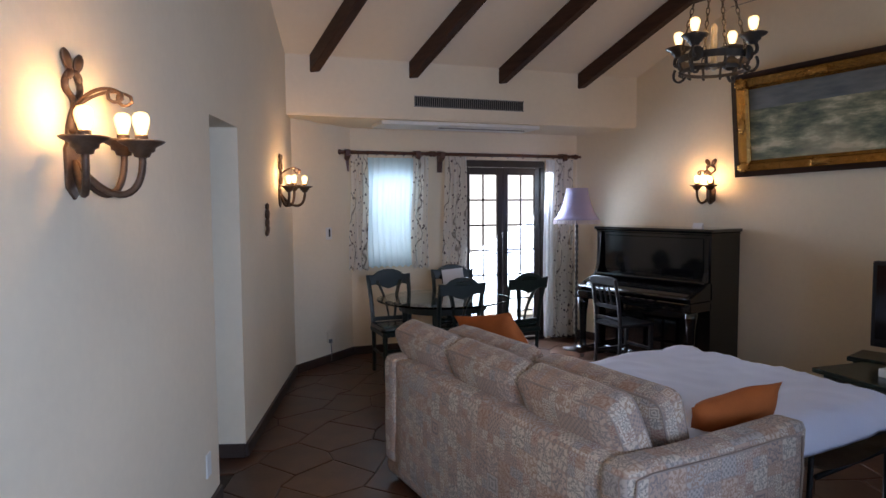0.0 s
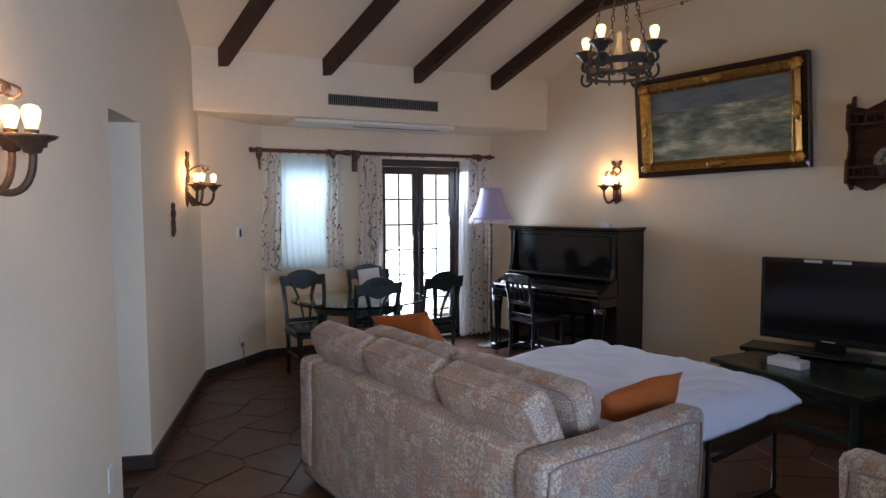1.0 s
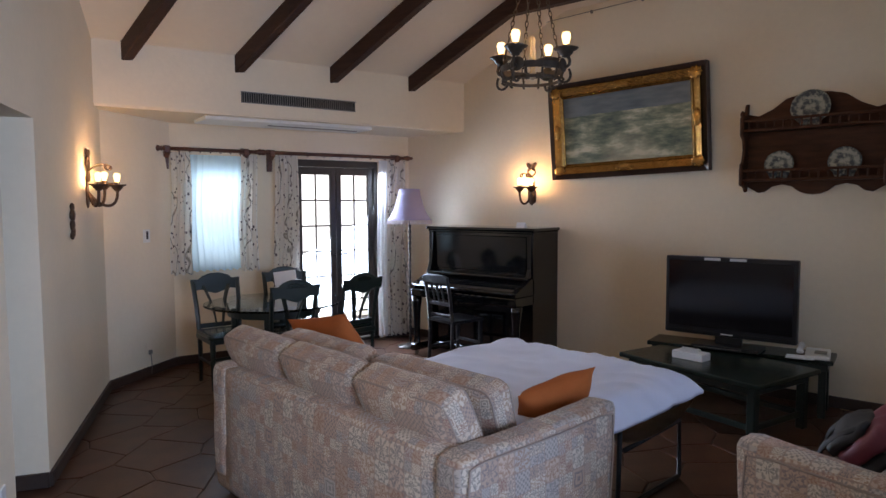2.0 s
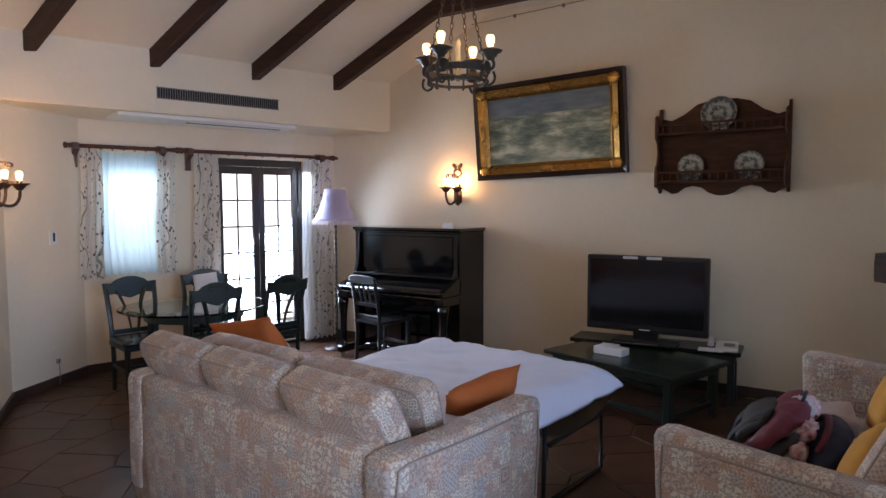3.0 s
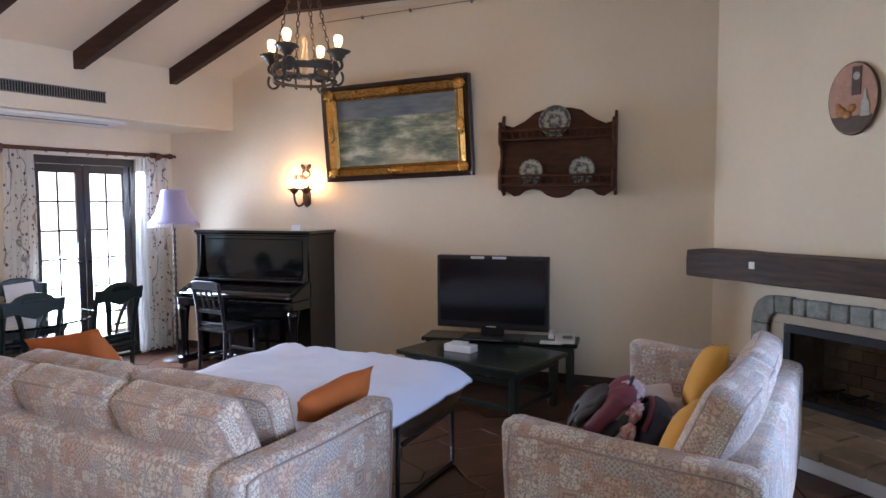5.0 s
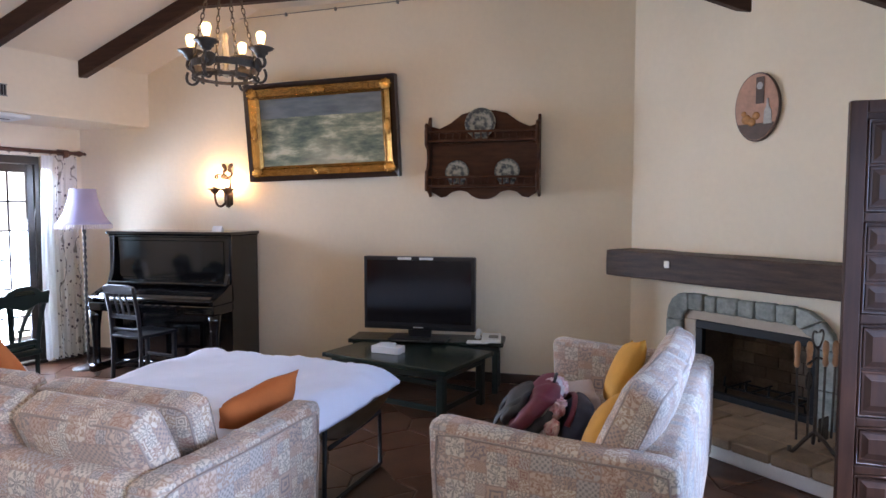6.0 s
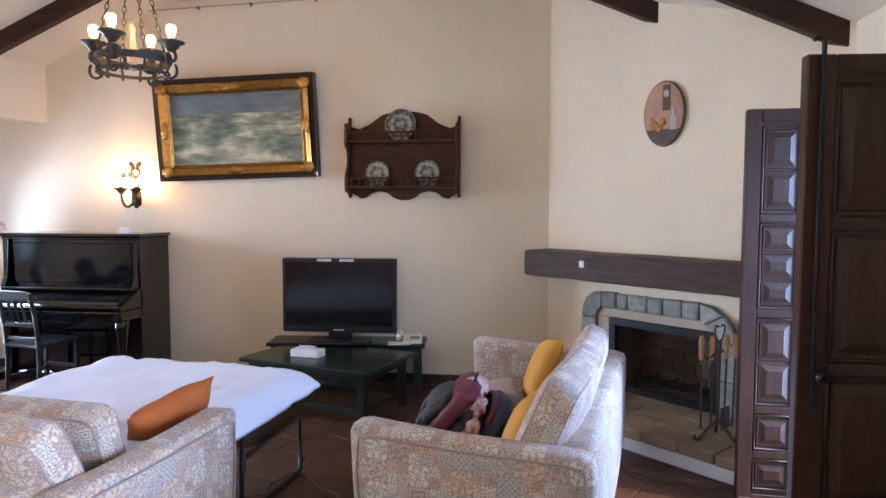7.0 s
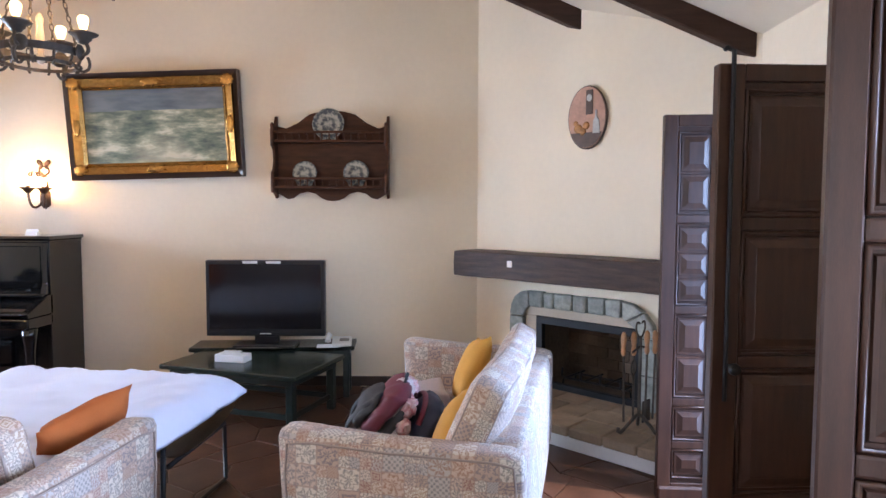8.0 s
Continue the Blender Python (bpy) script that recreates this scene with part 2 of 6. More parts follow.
PALE_WOOD = material("turned_wood_handle", (0.42, 0.20, 0.085), 0.4, vary=0.3, scale=10, bump=0.05)
BULB = glow("lit_bulb", (1.0, 0.62, 0.26), 4.0)
FILAMENT = glow("filament", (1.0, 0.72, 0.36), 30.0)
CLEAR = glass("clear_glass")
TABLE_GLASS = glass("table_glass", (0.86, 0.96, 0.92))
LAWN = material("lawn", (0.10, 0.15, 0.05), 0.9, vary=0.4, bump=0.2)
PAVING = material("terrace_paving", (0.45, 0.40, 0.34), 0.8, vary=0.2, bump=0.2)


# ---- building helpers ----
def box_uv(bm):
    """Lays a map in metres on each face by its main direction."""
    lay = bm.loops.layers.uv.verify()
    bm.normal_update()
    for f in bm.faces:
        n = f.normal
        k = max(range(3), key=lambda i: abs(n[i]))
        for lp in f.loops:
            c = lp.vert.co
            lp[lay].uv = (c.y, c.z) if k == 0 else (c.x, c.z) if k == 1 else (c.x, c.y)


def part(name, bm, mat, parent=None, label="", at=None, smooth=False):
    """Links a bmesh as one mesh object, under parent if one is given."""
    bmesh.ops.recalc_face_normals(bm, faces=bm.faces[:])
    me = bpy.data.meshes.new(name)
    bm.to_mesh(me)
    bm.free()
    me.materials.append(mat)
    if smooth:
        for p in me.polygons:
            p.use_smooth = True
    ob = new(name, me)
    if parent is not None:
        ob.parent = parent
    if at is not None:
        ob.matrix_local = at
    if label:
        ob["label"] = label
    return ob


def thing(name, label, category, at=None, group="", kind=""):
    ob = new(name)
    ob.empty_display_size = 0.1
    if at is not None:
        ob.matrix_world = at
    return tagged(ob, label, category, group, kind)


def box(bm, x0, x1, y0, y1, z0, z1, bevel=0.0, seg=1, m=None):
    """A box between two corners, its edges rounded."""
    r = bmesh.ops.create_cube(bm, size=1.0)
    vs = r["verts"]
    for v in vs:
        v.co = Vector(((x0 + x1) / 2 + v.co.x * (x1 - x0), (y0 + y1) / 2 + v.co.y * (y1 - y0), (z0 + z1) / 2 + v.co.z * (z1 - z0)))
    if m is not None:
        bmesh.ops.transform(bm, matrix=m, verts=vs)
    if bevel:
        es = list({e for v in vs for e in v.link_edges})
        bmesh.ops.bevel(bm, geom=es, offset=bevel, segments=seg, profile=0.6, affect="EDGES", clamp_overlap=True)
    return bm


def boxed(*a, **k):
    return box(bmesh.new(), *a, **k)


def lathe(bm, prof, n=16, m=None):
    """Turns a profile of (radius, height) round z."""
    rings = []
    for r, z in prof:
        rings.append([bm.verts.new((r * math.cos(2 * math.pi * i / n), r * math.sin(2 * math.pi * i / n), z)) for i in range(n)])
    for a, b in zip(rings, rings[1:]):
        for i in range(n):
            bm.faces.new((a[i], a[(i + 1) % n], b[(i + 1) % n], b[i]))
    bm.faces.new(rings[0][::-1])
    bm.faces.new(rings[-1])
    if m is not None:
        bmesh.ops.transform(bm, matrix=m, verts=[v for r in rings for v in r])
    return bm


def tube(bm, pts, r=0.01, n=8, closed=False, taper=None, flat=1.0):
    """A round bar along points; flat squeezes it across."""
    pts = [Vector(p) for p in pts]
    k = len(pts)
    rings = []
    side = None
    for i, p in enumerate(pts):
        a = pts[i - 1] if (i or closed) else p
        b = pts[(i + 1) % k] if (i < k - 1 or closed) else p
        d = (b - a).normalized()
        if side is None:
            side = d.orthogonal().normalized() if abs(d.z) > 0.99 else d.cross(Vector((0, 0, 1))).normalized()
        side = (side - d * side.dot(d)).normalized()
        up = d.cross(side)
        rr = r * (taper(i / (k - 1)) if taper else 1)
        rings.append([bm.verts.new(p + (side * math.cos(2 * math.pi * j / n) + up * flat * math.sin(2 * math.pi * j / n)) * rr) for j in range(n)])
    for i in range(k if closed else k - 1):
        a, b = rings[i], rings[(i + 1) % k]
        for j in range(n):
            bm.faces.new((a[j], a[(j + 1) % n], b[(j + 1) % n], b[j]))
    if not closed:
        bm.faces.new(rings[0][::-1])
        bm.faces.new(rings[-1])
    return bm


def bezier(a, b, c, d, n=12):
    a, b, c, d = (Vector(v) for v in (a, b, c, d))
    return [a * (1 - t) ** 3 + b * 3 * t * (1 - t) ** 2 + c * 3 * t * t * (1 - t) + d * t ** 3 for t in (i / n for i in range(n + 1))]


def prism(bm, outline, depth, m=None, bevel=0.0):
    """An outline in the x-z plane, pushed along y from 0 to depth."""
    a = [bm.verts.new((x, 0, z)) for x, z in outline]
    b = [bm.verts.new((x, depth, z)) for x, z in outline]
    n = len(a)
    bm.faces.new(a)
    bm.faces.new(b[::-1])
    for i in range(n):
        bm.faces.new((a[i], b[i], b[(i + 1) % n], a[(i + 1) % n]))
    if m is not None:
        bmesh.ops.transform(bm, matrix=m, verts=a + b)
    if bevel:
        es = [e for e in {e for v in a + b for e in v.link_edges}]
        bmesh.ops.bevel(bm, geom=es, offset=bevel, segments=1, affect="EDGES", clamp_overlap=True)
    return bm


def along(p, q, z=0.0):
    """A frame at p: x runs to q, y to the left of it."""
    d = Vector((q[0] - p[0], q[1] - p[1], 0)).normalized()
    return Matrix(((d.x, -d.y, 0, p[0]), (d.y, d.x, 0, p[1]), (0, 0, 1, z), (0, 0, 0, 1)))


def wall(name, p, q, top, thick=0.25, holes=(), z0=-0.1, mat=None, label="", ext=(0.0, 0.0)):
    """A wall whose room face runs from p to q, the room on its right; holes are (s0, s1, z0, z1)."""
    L = math.dist(p, q)
    S = sorted({-ext[0], L + ext[1], *[h[0] for h in holes], *[h[1] for h in holes]})
    Z = sorted({z0, top, *[h[2] for h in holes], *[h[3] for h in holes]})
    bm = bmesh.new()

    def inside(s, z):
        return any(h[0] < s < h[1] and h[2] < z < h[3] for h in holes)
    solid = {(i, j): not inside((S[i] + S[i + 1]) / 2, (Z[j] + Z[j + 1]) / 2) for i in range(len(S) - 1) for j in range(len(Z) - 1)}

    def quad(*co):
        bm.faces.new([bm.verts.new(c) for c in co])
    for (i, j), ok in solid.items():
        if not ok:
            continue
        s0, s1, a, b = S[i], S[i + 1], Z[j], Z[j + 1]
        quad((s0, 0, a), (s1, 0, a), (s1, 0, b), (s0, 0, b))
        quad((s0, thick, b), (s1, thick, b), (s1, thick, a), (s0, thick, a))
        for di, dj, e in ((-1, 0, ((s0, a), (s0, b))), (1, 0, ((s1, b), (s1, a))), (0, -1, ((s1, a), (s0, a))), (0, 1, ((s0, b), (s1, b)))):
            if not solid.get((i + di, j + dj), False):
                (u0, w0), (u1, w1) = e
                quad((u0, 0, w0), (u0, thick, w0), (u1, thick, w1), (u1, 0, w1))
    bmesh.ops.remove_doubles(bm, verts=bm.verts[:], dist=1e-5)
    ob = part(name, bm, mat or PLASTER, at=along(p, q))
    return tagged(ob, label, "wall", kind="structure")


# ---- the room's plan: corners of its floor ----
SKEW = -0.274                                   # how the window wall turns from the x axis
def window_y(x): return 6.131 + SKEW * (x - 3)
def soffit_y(x): return 5.28 + SKEW * (x - 3)
A_ = (-2.24, -1.85)                              # rear corner
B_ = (2.30, 5.70)                                # where the sconce wall turns
C_ = (3.10, window_y(3.10))                      # start of the window wall
D_ = (5.68, window_y(5.68))
E_ = (5.68, -0.15)                               # painting wall meets fireplace wall
F_ = (4.12, -1.85)
TOP = 3.9
SOFFIT = 2.362

# sconce wall with the passage opening
LEN_AB = math.dist(A_, B_)
def on_ab(y): return (y - A_[1]) / (B_[1] - A_[1]) * LEN_AB
wall("wall_west", A_, B_, TOP, holes=[(on_ab(3.47), on_ab(3.98), -0.1, 2.04)], label="cream rough plaster wall with a passage opening", ext=(0.3, 0.12))
wall("wall_north_west", B_, C_, TOP, label="short cream plaster wall at the room's angle", ext=(0.1, 0.1))
WIN = math.hypot(1, SKEW)
def on_cd(x): return (x - C_[0]) * WIN
wall("wall_north", C_, D_, TOP, holes=[(on_cd(3.27), on_cd(3.78), 1.00, 1.93), (on_cd(4.29), on_cd(5.29), -0.02, 2.06)], label="cream plaster wall with a window and french doors", ext=(0.1, 0.25))
wall("wall_east", D_, E_, TOP, label="cream plaster wall hung with a painting and shelf", ext=(0.25, 0.1))
LEN_EF = math.dist(E_, F_)
wall("wall_fireplace", E_, F_, TOP, thick=0.6, holes=[(0.62, 1.62, 0.12, 0.80)], label="cream plaster chimney wall set across the corner", ext=(0.1, 0.1))
# the second hole is unseen, added for the rear fill lamp
wall("wall_south", F_, A_, TOP, holes=[(4.12 - 3.50, 4.12 - 2.30, -0.02, 2.08), (4.12 - 0.68, 4.12 + 0.40, 1.0, 2.05)], label="cream plaster wall with an open double doorway", ext=(0.1, 0.3))

# the passage behind the opening: its far jamb runs back from the wall
pm = along(A_, B_)
s1_, s0_ = on_ab(3.98), on_ab(3.47)
wall("wall_passage_far", tuple((pm @ Vector((s1_, 1.6, 0)))[:2]), tuple((pm @ Vector((s1_ + 0.0, 0.245, 0)))[:2]), 2.5, thick=0.2, label="cream plaster wall inside the passage")
wall("wall_passage_near", tuple((pm @ Vector((s0_ - 0.5, 0.245, 0)))[:2]), tuple((pm @ Vector((s0_ - 0.5, 1.6, 0)))[:2]), 2.5, thick=0.2, label="cream plaster wall inside the passage")
wall("wall_passage_back", tuple((pm @ Vector((s0_ - 0.6, 1.6, 0)))[:2]), tuple((pm @ Vector((s1_ + 0.1, 1.6, 0)))[:2]), 2.5, thick=0.2, label="cream plaster wall closing the passage")
bm = boxed(s0_ - 0.8, s1_ + 0.3, 0.26, 1.9, 2.2, 2.35)
tagged(part("ceiling_passage", bm, CEILING_PAINT, at=pm), "plain plaster ceiling of the passage", "ceiling", kind="structure")

# dropped soffit along the window wall
bm = bmesh.new()
x0, x1 = 1.9, 5.70
prism(bm, [(x0, SOFFIT), (x1 - 0.02, SOFFIT), (x1 - 0.02, 3.4), (x0, 3.4)], 1.0)
for v in bm.verts:
    v.co.y = soffit_y(v.co.x) + (v.co.y > 0.5) * (window_y(3) - soffit_y(3) + 0.05)
bmesh.ops.bevel(bm, geom=[e for e in bm.edges if all(abs(v.co.z - SOFFIT) < 1e-4 and abs(v.co.y - soffit_y(v.co.x)) < 1e-3 for v in e.verts)], offset=0.015, segments=2, affect="EDGES")
tagged(part("ceiling_soffit", bm, PLASTER), "lowered plaster soffit above the windows", "ceiling", kind="structure")

# sloped ceiling: up from the soffit, level, and down to the fireplace side
SLOPE, FLAT, BEAM_H = 0.433, 3.43, 0.15
def rise_y(x): return soffit_y(x) - (FLAT - 2.888) / SLOPE
FALL = -0.03
bm = bmesh.new()
xa, xb = -3.0, 5.95
rows = []
for x in (xa, xb):
    yl, yr = soffit_y(x) + 0.6, -2.6
    low, high = 2.888 - 0.6 * SLOPE, FLAT
    rows.append([(x, yl, low), (x, rise_y(x), high), (x, FALL, high), (x, yr, high - (FALL - yr) * SLOPE)])
for t in (0.0, 0.2):
    vs = [[bm.verts.new((a, b, c + t)) for a, b, c in r] for r in rows]
    for i in range(3):
        bm.faces.new((vs[0][i], vs[0][i + 1], vs[1][i + 1], vs[1][i]))
tagged(part("ceiling", bm, CEILING_PAINT), "cream plaster ceiling sloping down on two sides", "ceiling", kind="structure")

# beams under it
def beam(x):
    w, h = 0.088, BEAM_H
    ys = soffit_y(x)
    yf = ys - (FLAT - 2.888) / SLOPE
    ye = max(-1.88, -0.15 - (5.68 - x) * 1.09 - 0.02) if x > 4 else -0.6
    pts = [(ys + 0.02, 2.738 - 0.009), (yf, FLAT - h), (FALL, FLAT - h), (ye, FLAT - h - (FALL - ye) * SLOPE)]
    bm = bmesh.new()
    rings = []
    for y, z in pts:
        rings.append([bm.verts.new((x + dx, y, z + dz)) for dx, dz in ((0, 0), (w, 0), (w, h + 0.02), (0, h + 0.02))])
    for a, b in zip(rings, rings[1:]):
        for j in range(4):
            bm.faces.new((a[j], a[(j + 1) % 4], b[(j + 1) % 4], b[j]))
    bm.faces.new(rings[0][::-1]); bm.faces.new(rings[-1])
    bmesh.ops.bevel(bm, geom=bm.edges[:], offset=0.008, segments=1, affect="EDGES")
    return tagged(part("ceiling_beam", bm, DARK_WOOD), "dark stained timber beam under the sloped ceiling", "beam", "ceiling beams", "structure")
for x in (-0.25, 0.63, 1.51, 2.387, 3.266, 4.144, 4.993):
    beam(x)

# base board
def skirting(p, q, a=0.0, b=None):
    m = along(p, q)
    L = math.dist(p, q) if b is None else b
    bm = boxed(a, L, -0.018, 0.004, 0, 0.085, 0.004)
    tagged(part("baseboard", bm, BASE_WOOD, at=m), "dark brown wooden baseboard", "baseboard", kind="structure")
skirting(A_, B_, 0, on_ab(3.47))
skirting(A_, B_, on_ab(3.98))
skirting(B_, C_)
skirting(C_, D_, 0, on_cd(4.22)); skirting(C_, D_, on_cd(5.36))
skirting(D_, E_)
skirting(tuple((pm @ Vector((s1_, 1.6, 0)))[:2]), tuple((pm @ Vector((s1_, 0.0, 0)))[:2]))

# sub-floor and the ground outside
bm = boxed(-4.5, 6.2, -3.5, 6.6, -0.3, -0.012)
FLOOR = tagged(part("floor", bm, GROUT), "floor of irregular brown terracotta flagstones with dark joints", "floor", kind="structure")


# ---- upholstery helpers ----
def soft_box(bm, x0, x1, y0, y1, z0, z1, r=0.04, bulge=(0, 0, 0), cuts=7, m=None, wrinkle=0.0, freq=7.0):
    """A padded block: rounded edges, faces that swell by bulge along each axis."""
    res = bmesh.ops.create_cube(bm, size=2.0)
    vs = res["verts"]
    es = list({e for v in vs for e in v.link_edges})
    out = bmesh.ops.subdivide_edges(bm, edges=es, cuts=cuts, use_grid_fill=True)
    vs = list({v for f in bm.faces for v in f.verts if v.tag is False})
    c = Vector(((x0 + x1) / 2, (y0 + y1) / 2, (z0 + z1) / 2))
    h = Vector(((x1 - x0) / 2, (y1 - y0) / 2, (z1 - z0) / 2))
    rr = [min(r, a * 0.98) for a in h]
    for v in vs:
        p = v.co.copy()
        # denser rows near the edges
        p = Vector([math.copysign(abs(a) ** 0.7, a) for a in p])
        q = Vector([p[i] * h[i] for i in range(3)])
        inner = Vector([max(-(h[i] - rr[i]), min(h[i] - rr[i], q[i])) for i in range(3)])
        d = q - inner
        k = Vector([d[i] / rr[i] for i in range(3)])
        if k.length > 1e-6:
            k = k / max(k.length, 1e-6) * max(abs(k[0]), abs(k[1]), abs(k[2]))
            q = inner + Vector([k[i] * rr[i] for i in range(3)])
        u = [max(0.0, 1 - p[i] ** 2) for i in range(3)]
        for i in range(3):
            a, b = (i + 1) % 3, (i + 2) % 3
            q[i] += bulge[i] * p[i] * u[a] * u[b]
        if wrinkle:
            q += noise.noise_vector(q * freq) * wrinkle + noise.noise_vector(q * freq * 2.3) * wrinkle * 0.4
        v.co = c + q
        v.tag = True
    if m is not None:
        bmesh.ops.transform(bm, matrix=m, verts=vs)
    return bm


def padded(*a, **k):
    return soft_box(bmesh.new(), *a, **k)


def cloth_part(name, bm, mat, parent, at=None, label=""):
    bmesh.ops.recalc_face_normals(bm, faces=bm.faces[:])
    box_uv(bm)
    return part(name, bm, mat, parent, label, at=at, smooth=True)


def pillow_mesh(w, h, t, n=12, sag=0.0):
    """A square stuffed cushion with pinched corners, standing in the x-z plane."""
    bm = bmesh.new()
    g = {}
    for s in (1, -1):
        for i in range(n + 1):
            for j in range(n + 1):
                u, v = 2 * i / n - 1, 2 * j / n - 1
                edge = max(abs(u), abs(v)) > 0.999
                if s < 0 and edge:
                    g[s, i, j] = g[1, i, j]
                    continue
                pin = 1 - 0.07 * (1 - u * u) * (v * v) if abs(v) > abs(u) else 1
                x = u * w / 2 * (1 - 0.08 * (1 - v * v) * abs(u) ** 3)
                z = v * h / 2 * (1 - 0.08 * (1 - u * u) * abs(v) ** 3)
                y = s * t / 2 * ((1 - u * u) * (1 - v * v)) ** 0.42
                p = Vector((x, y, z - sag * u * u))
                p += noise.noise_vector(p * 9) * 0.007
                g[s, i, j] = bm.verts.new(p)
    for s in (1, -1):
        for i in range(n):
            for j in range(n):
                f = (g[s, i, j], g[s, i + 1, j], g[s, i + 1, j + 1], g[s, i, j + 1])
                bm.faces.new(f if s > 0 else f[::-1])
    return bm


def rim(bm, x0, x1, z0, z1, y, r, rad=0.006):
    """A piping cord round a rounded rectangle in the x-z plane."""
    pts = []
    for cx, cz, a0 in ((x1 - r, z1 - r, 0), (x0 + r, z1 - r, 90), (x0 + r, z0 + r, 180), (x1 - r, z0 + r, 270)):
        for k in range(4):
            a = radians(a0 + 30 * k)
            pts.append((cx + r * math.cos(a), y, cz + r * math.sin(a)))
    return tube(bm, pts, rad, 5, closed=True)


PIPING = material("piping_cord", (0.31, 0.24, 0.205), 0.9, vary=0.2, bump=0.1)


def seat_cushion(parent, w, h, t, at, name="cushion"):
    """A boxed cushion with piping, standing: x across, z up, y through."""
    c = cloth_part(name, padded(-w / 2, w / 2, -t / 2, t / 2, 0, h, 0.045, (0.012, 0.03, 0.015), 8, wrinkle=0.006), FABRIC, parent, at)
    for s in (-1, 1):
        part("piping", rim(bmesh.new(), -w / 2 + 0.006, w / 2 - 0.006, 0.006, h - 0.006, s * (t / 2 - 0.022), 0.05), PIPING, c, smooth=True)
    return c


def sofa(name, label, at, L, back_cushions, H=0.715, rise=0.012):
    """A low upholstered sofa: x along its length, y forward from its back, arms level with the back."""
    D = 0.93
    s = thing(name, label, "sofa", at, group="patterned sofas")
    # back: upright slab with a rounded top
    cloth_part("backrest", padded(0.12, L - 0.12, 0.0, 0.17, 0.07, H, 0.05, (0, 0.012, 0.004), 9, wrinkle=0.004), FABRIC, s)
    for x0, x1 in ((-0.004, 0.15), (L - 0.15, L + 0.004)):
        bm = padded(x0, x1, -0.004, D, 0.09, H + 0.004, 0.045, (0.008, 0.0, 0.0), 10, wrinkle=0.004)
        for v in bm.verts:      # the arm dips a little and its front leans out at the top
            if v.co.z > 0.5:
                k = (v.co.y - 0.1) / (D - 0.1)
                v.co.z += -0.010 * math.sin(math.pi * min(max(k, 0), 1)) + rise * k
            if v.co.y > D - 0.2:
                v.co.y += 0.06 * (v.co.z - 0.4)
        arm = cloth_part("arm", bm, FABRIC, s)
        bm = bmesh.new()
        xo = x0 - 0.001 if x0 < 0.1 else x1 + 0.001
        pts = [(xo, 0.028, 0.11), (xo, 0.026, 0.60), (xo, 0.034, 0.680), (xo, 0.10, 0.690), (xo, 0.5, 0.682), (xo, 0.80, 0.688), (xo, 0.895, 0.676), (xo, 0.905, 0.55), (xo, 0.885, 0.3), (xo, 0.875, 0.1)]
        pts = [(x, y, z + (H - 0.715 + (rise - 0.012) * y / D if z > 0.5 else 0)) for x, y, z in pts]
        tube(bm, pts, 0.0048, 5)
        part("piping", bm, PIPING, arm, smooth=True)
    cloth_part("skirt_panel", padded(0.02, L - 0.02, 0.005, D - 0.05, 0.035, 0.30, 0.02, (0, 0, 0), 5), FABRIC, s)
    for i, (x, y) in enumerate(((0.08, 0.08), (L - 0.08, 0.08), (0.08, D - 0.12), (L - 0.08, D - 0.12))):
        part("foot", lathe(bmesh.new(), [(0.025, 0), (0.03, 0.04)], 10, Matrix.Translation((x, y, 0))), BASE_WOOD, s)
    for w, h, t, m in back_cushions:
        seat_cushion(s, w, h, t, m)
    return s


# ---- the sofa bed, its back to the camera ----
def frame_at(x, y, deg):
    return pose(x, y, 0, 0, 0, deg)

SB = frame_at(1.835, 3.235, -96.1)              # x runs towards the near end, y forward
SOFA_L = 1.93
row = []
for x, w in ((0.30, 0.60), (0.905, 0.60), (1.495, 0.57)):
    row.append((w, 0.40, 0.155, pose(x, 0.285, 0.52, 25, 0, 0)))
for x, w in ((0.46, 0.80), (1.32, 0.80)):
    row.append((w, 0.46, 0.15, pose(x, 0.54, 0.40, 15, 0, 0)))
sofa_bed = sofa("sofa_bed", "opened sofa bed upholstered in cream and rose patchwork fabric", SB, SOFA_L, row)

# folding bed frame and mattress, parts of the sofa bed
def bed_bar(pts, name="bed_frame"):
    part(name, tube(bmesh.new(), pts, 0.013, 8), BLACK_STEEL, sofa_bed, "black steel tube", smooth=True)
BX0, BX1, BY0, BY1, BZ = 0.36, 1.71, 0.62, 1.98, 0.435
for y in (0.75, 1.35, BY1 - 0.02):
    bed_bar([(BX0 + 0.02, y, BZ), (BX1 - 0.02, y, BZ)])
for x in (BX0 + 0.02, BX1 - 0.02):
    bed_bar([(x, 0.75, BZ), (x, BY1 - 0.02, BZ)])
for x in (BX0 + 0.02, BX1 - 0.02):
    bed_bar([(x, 1.36, BZ - 0.01), (x, 1.345, 0.02), (x, 1.36, 0.012), (x, 1.98, 0.012), (x, 1.995, 0.02), (x, 1.985, BZ - 0.10), (x, 1.40, BZ - 0.12)], "bed_leg")
CANVAS = material("mattress_ticking", (0.36, 0.235, 0.14), 0.85, vary=0.2, bump=0.1)
bm = padded(BX0, BX1, 0.60, BY1 + 0.05, BZ + 0.015, BZ + 0.12, 0.04, (0, 0, 0.01), 8)
part("mattress", bm, CANVAS, sofa_bed, "thin brown ticking mattress", smooth=True)
bm = bmesh.new()
sag = bezier((0, 2.15, 0.478), (0, 2.06, 0.36), (0, 1.78, 0.29), (0, 1.40, 0.33), 12)
n = 10
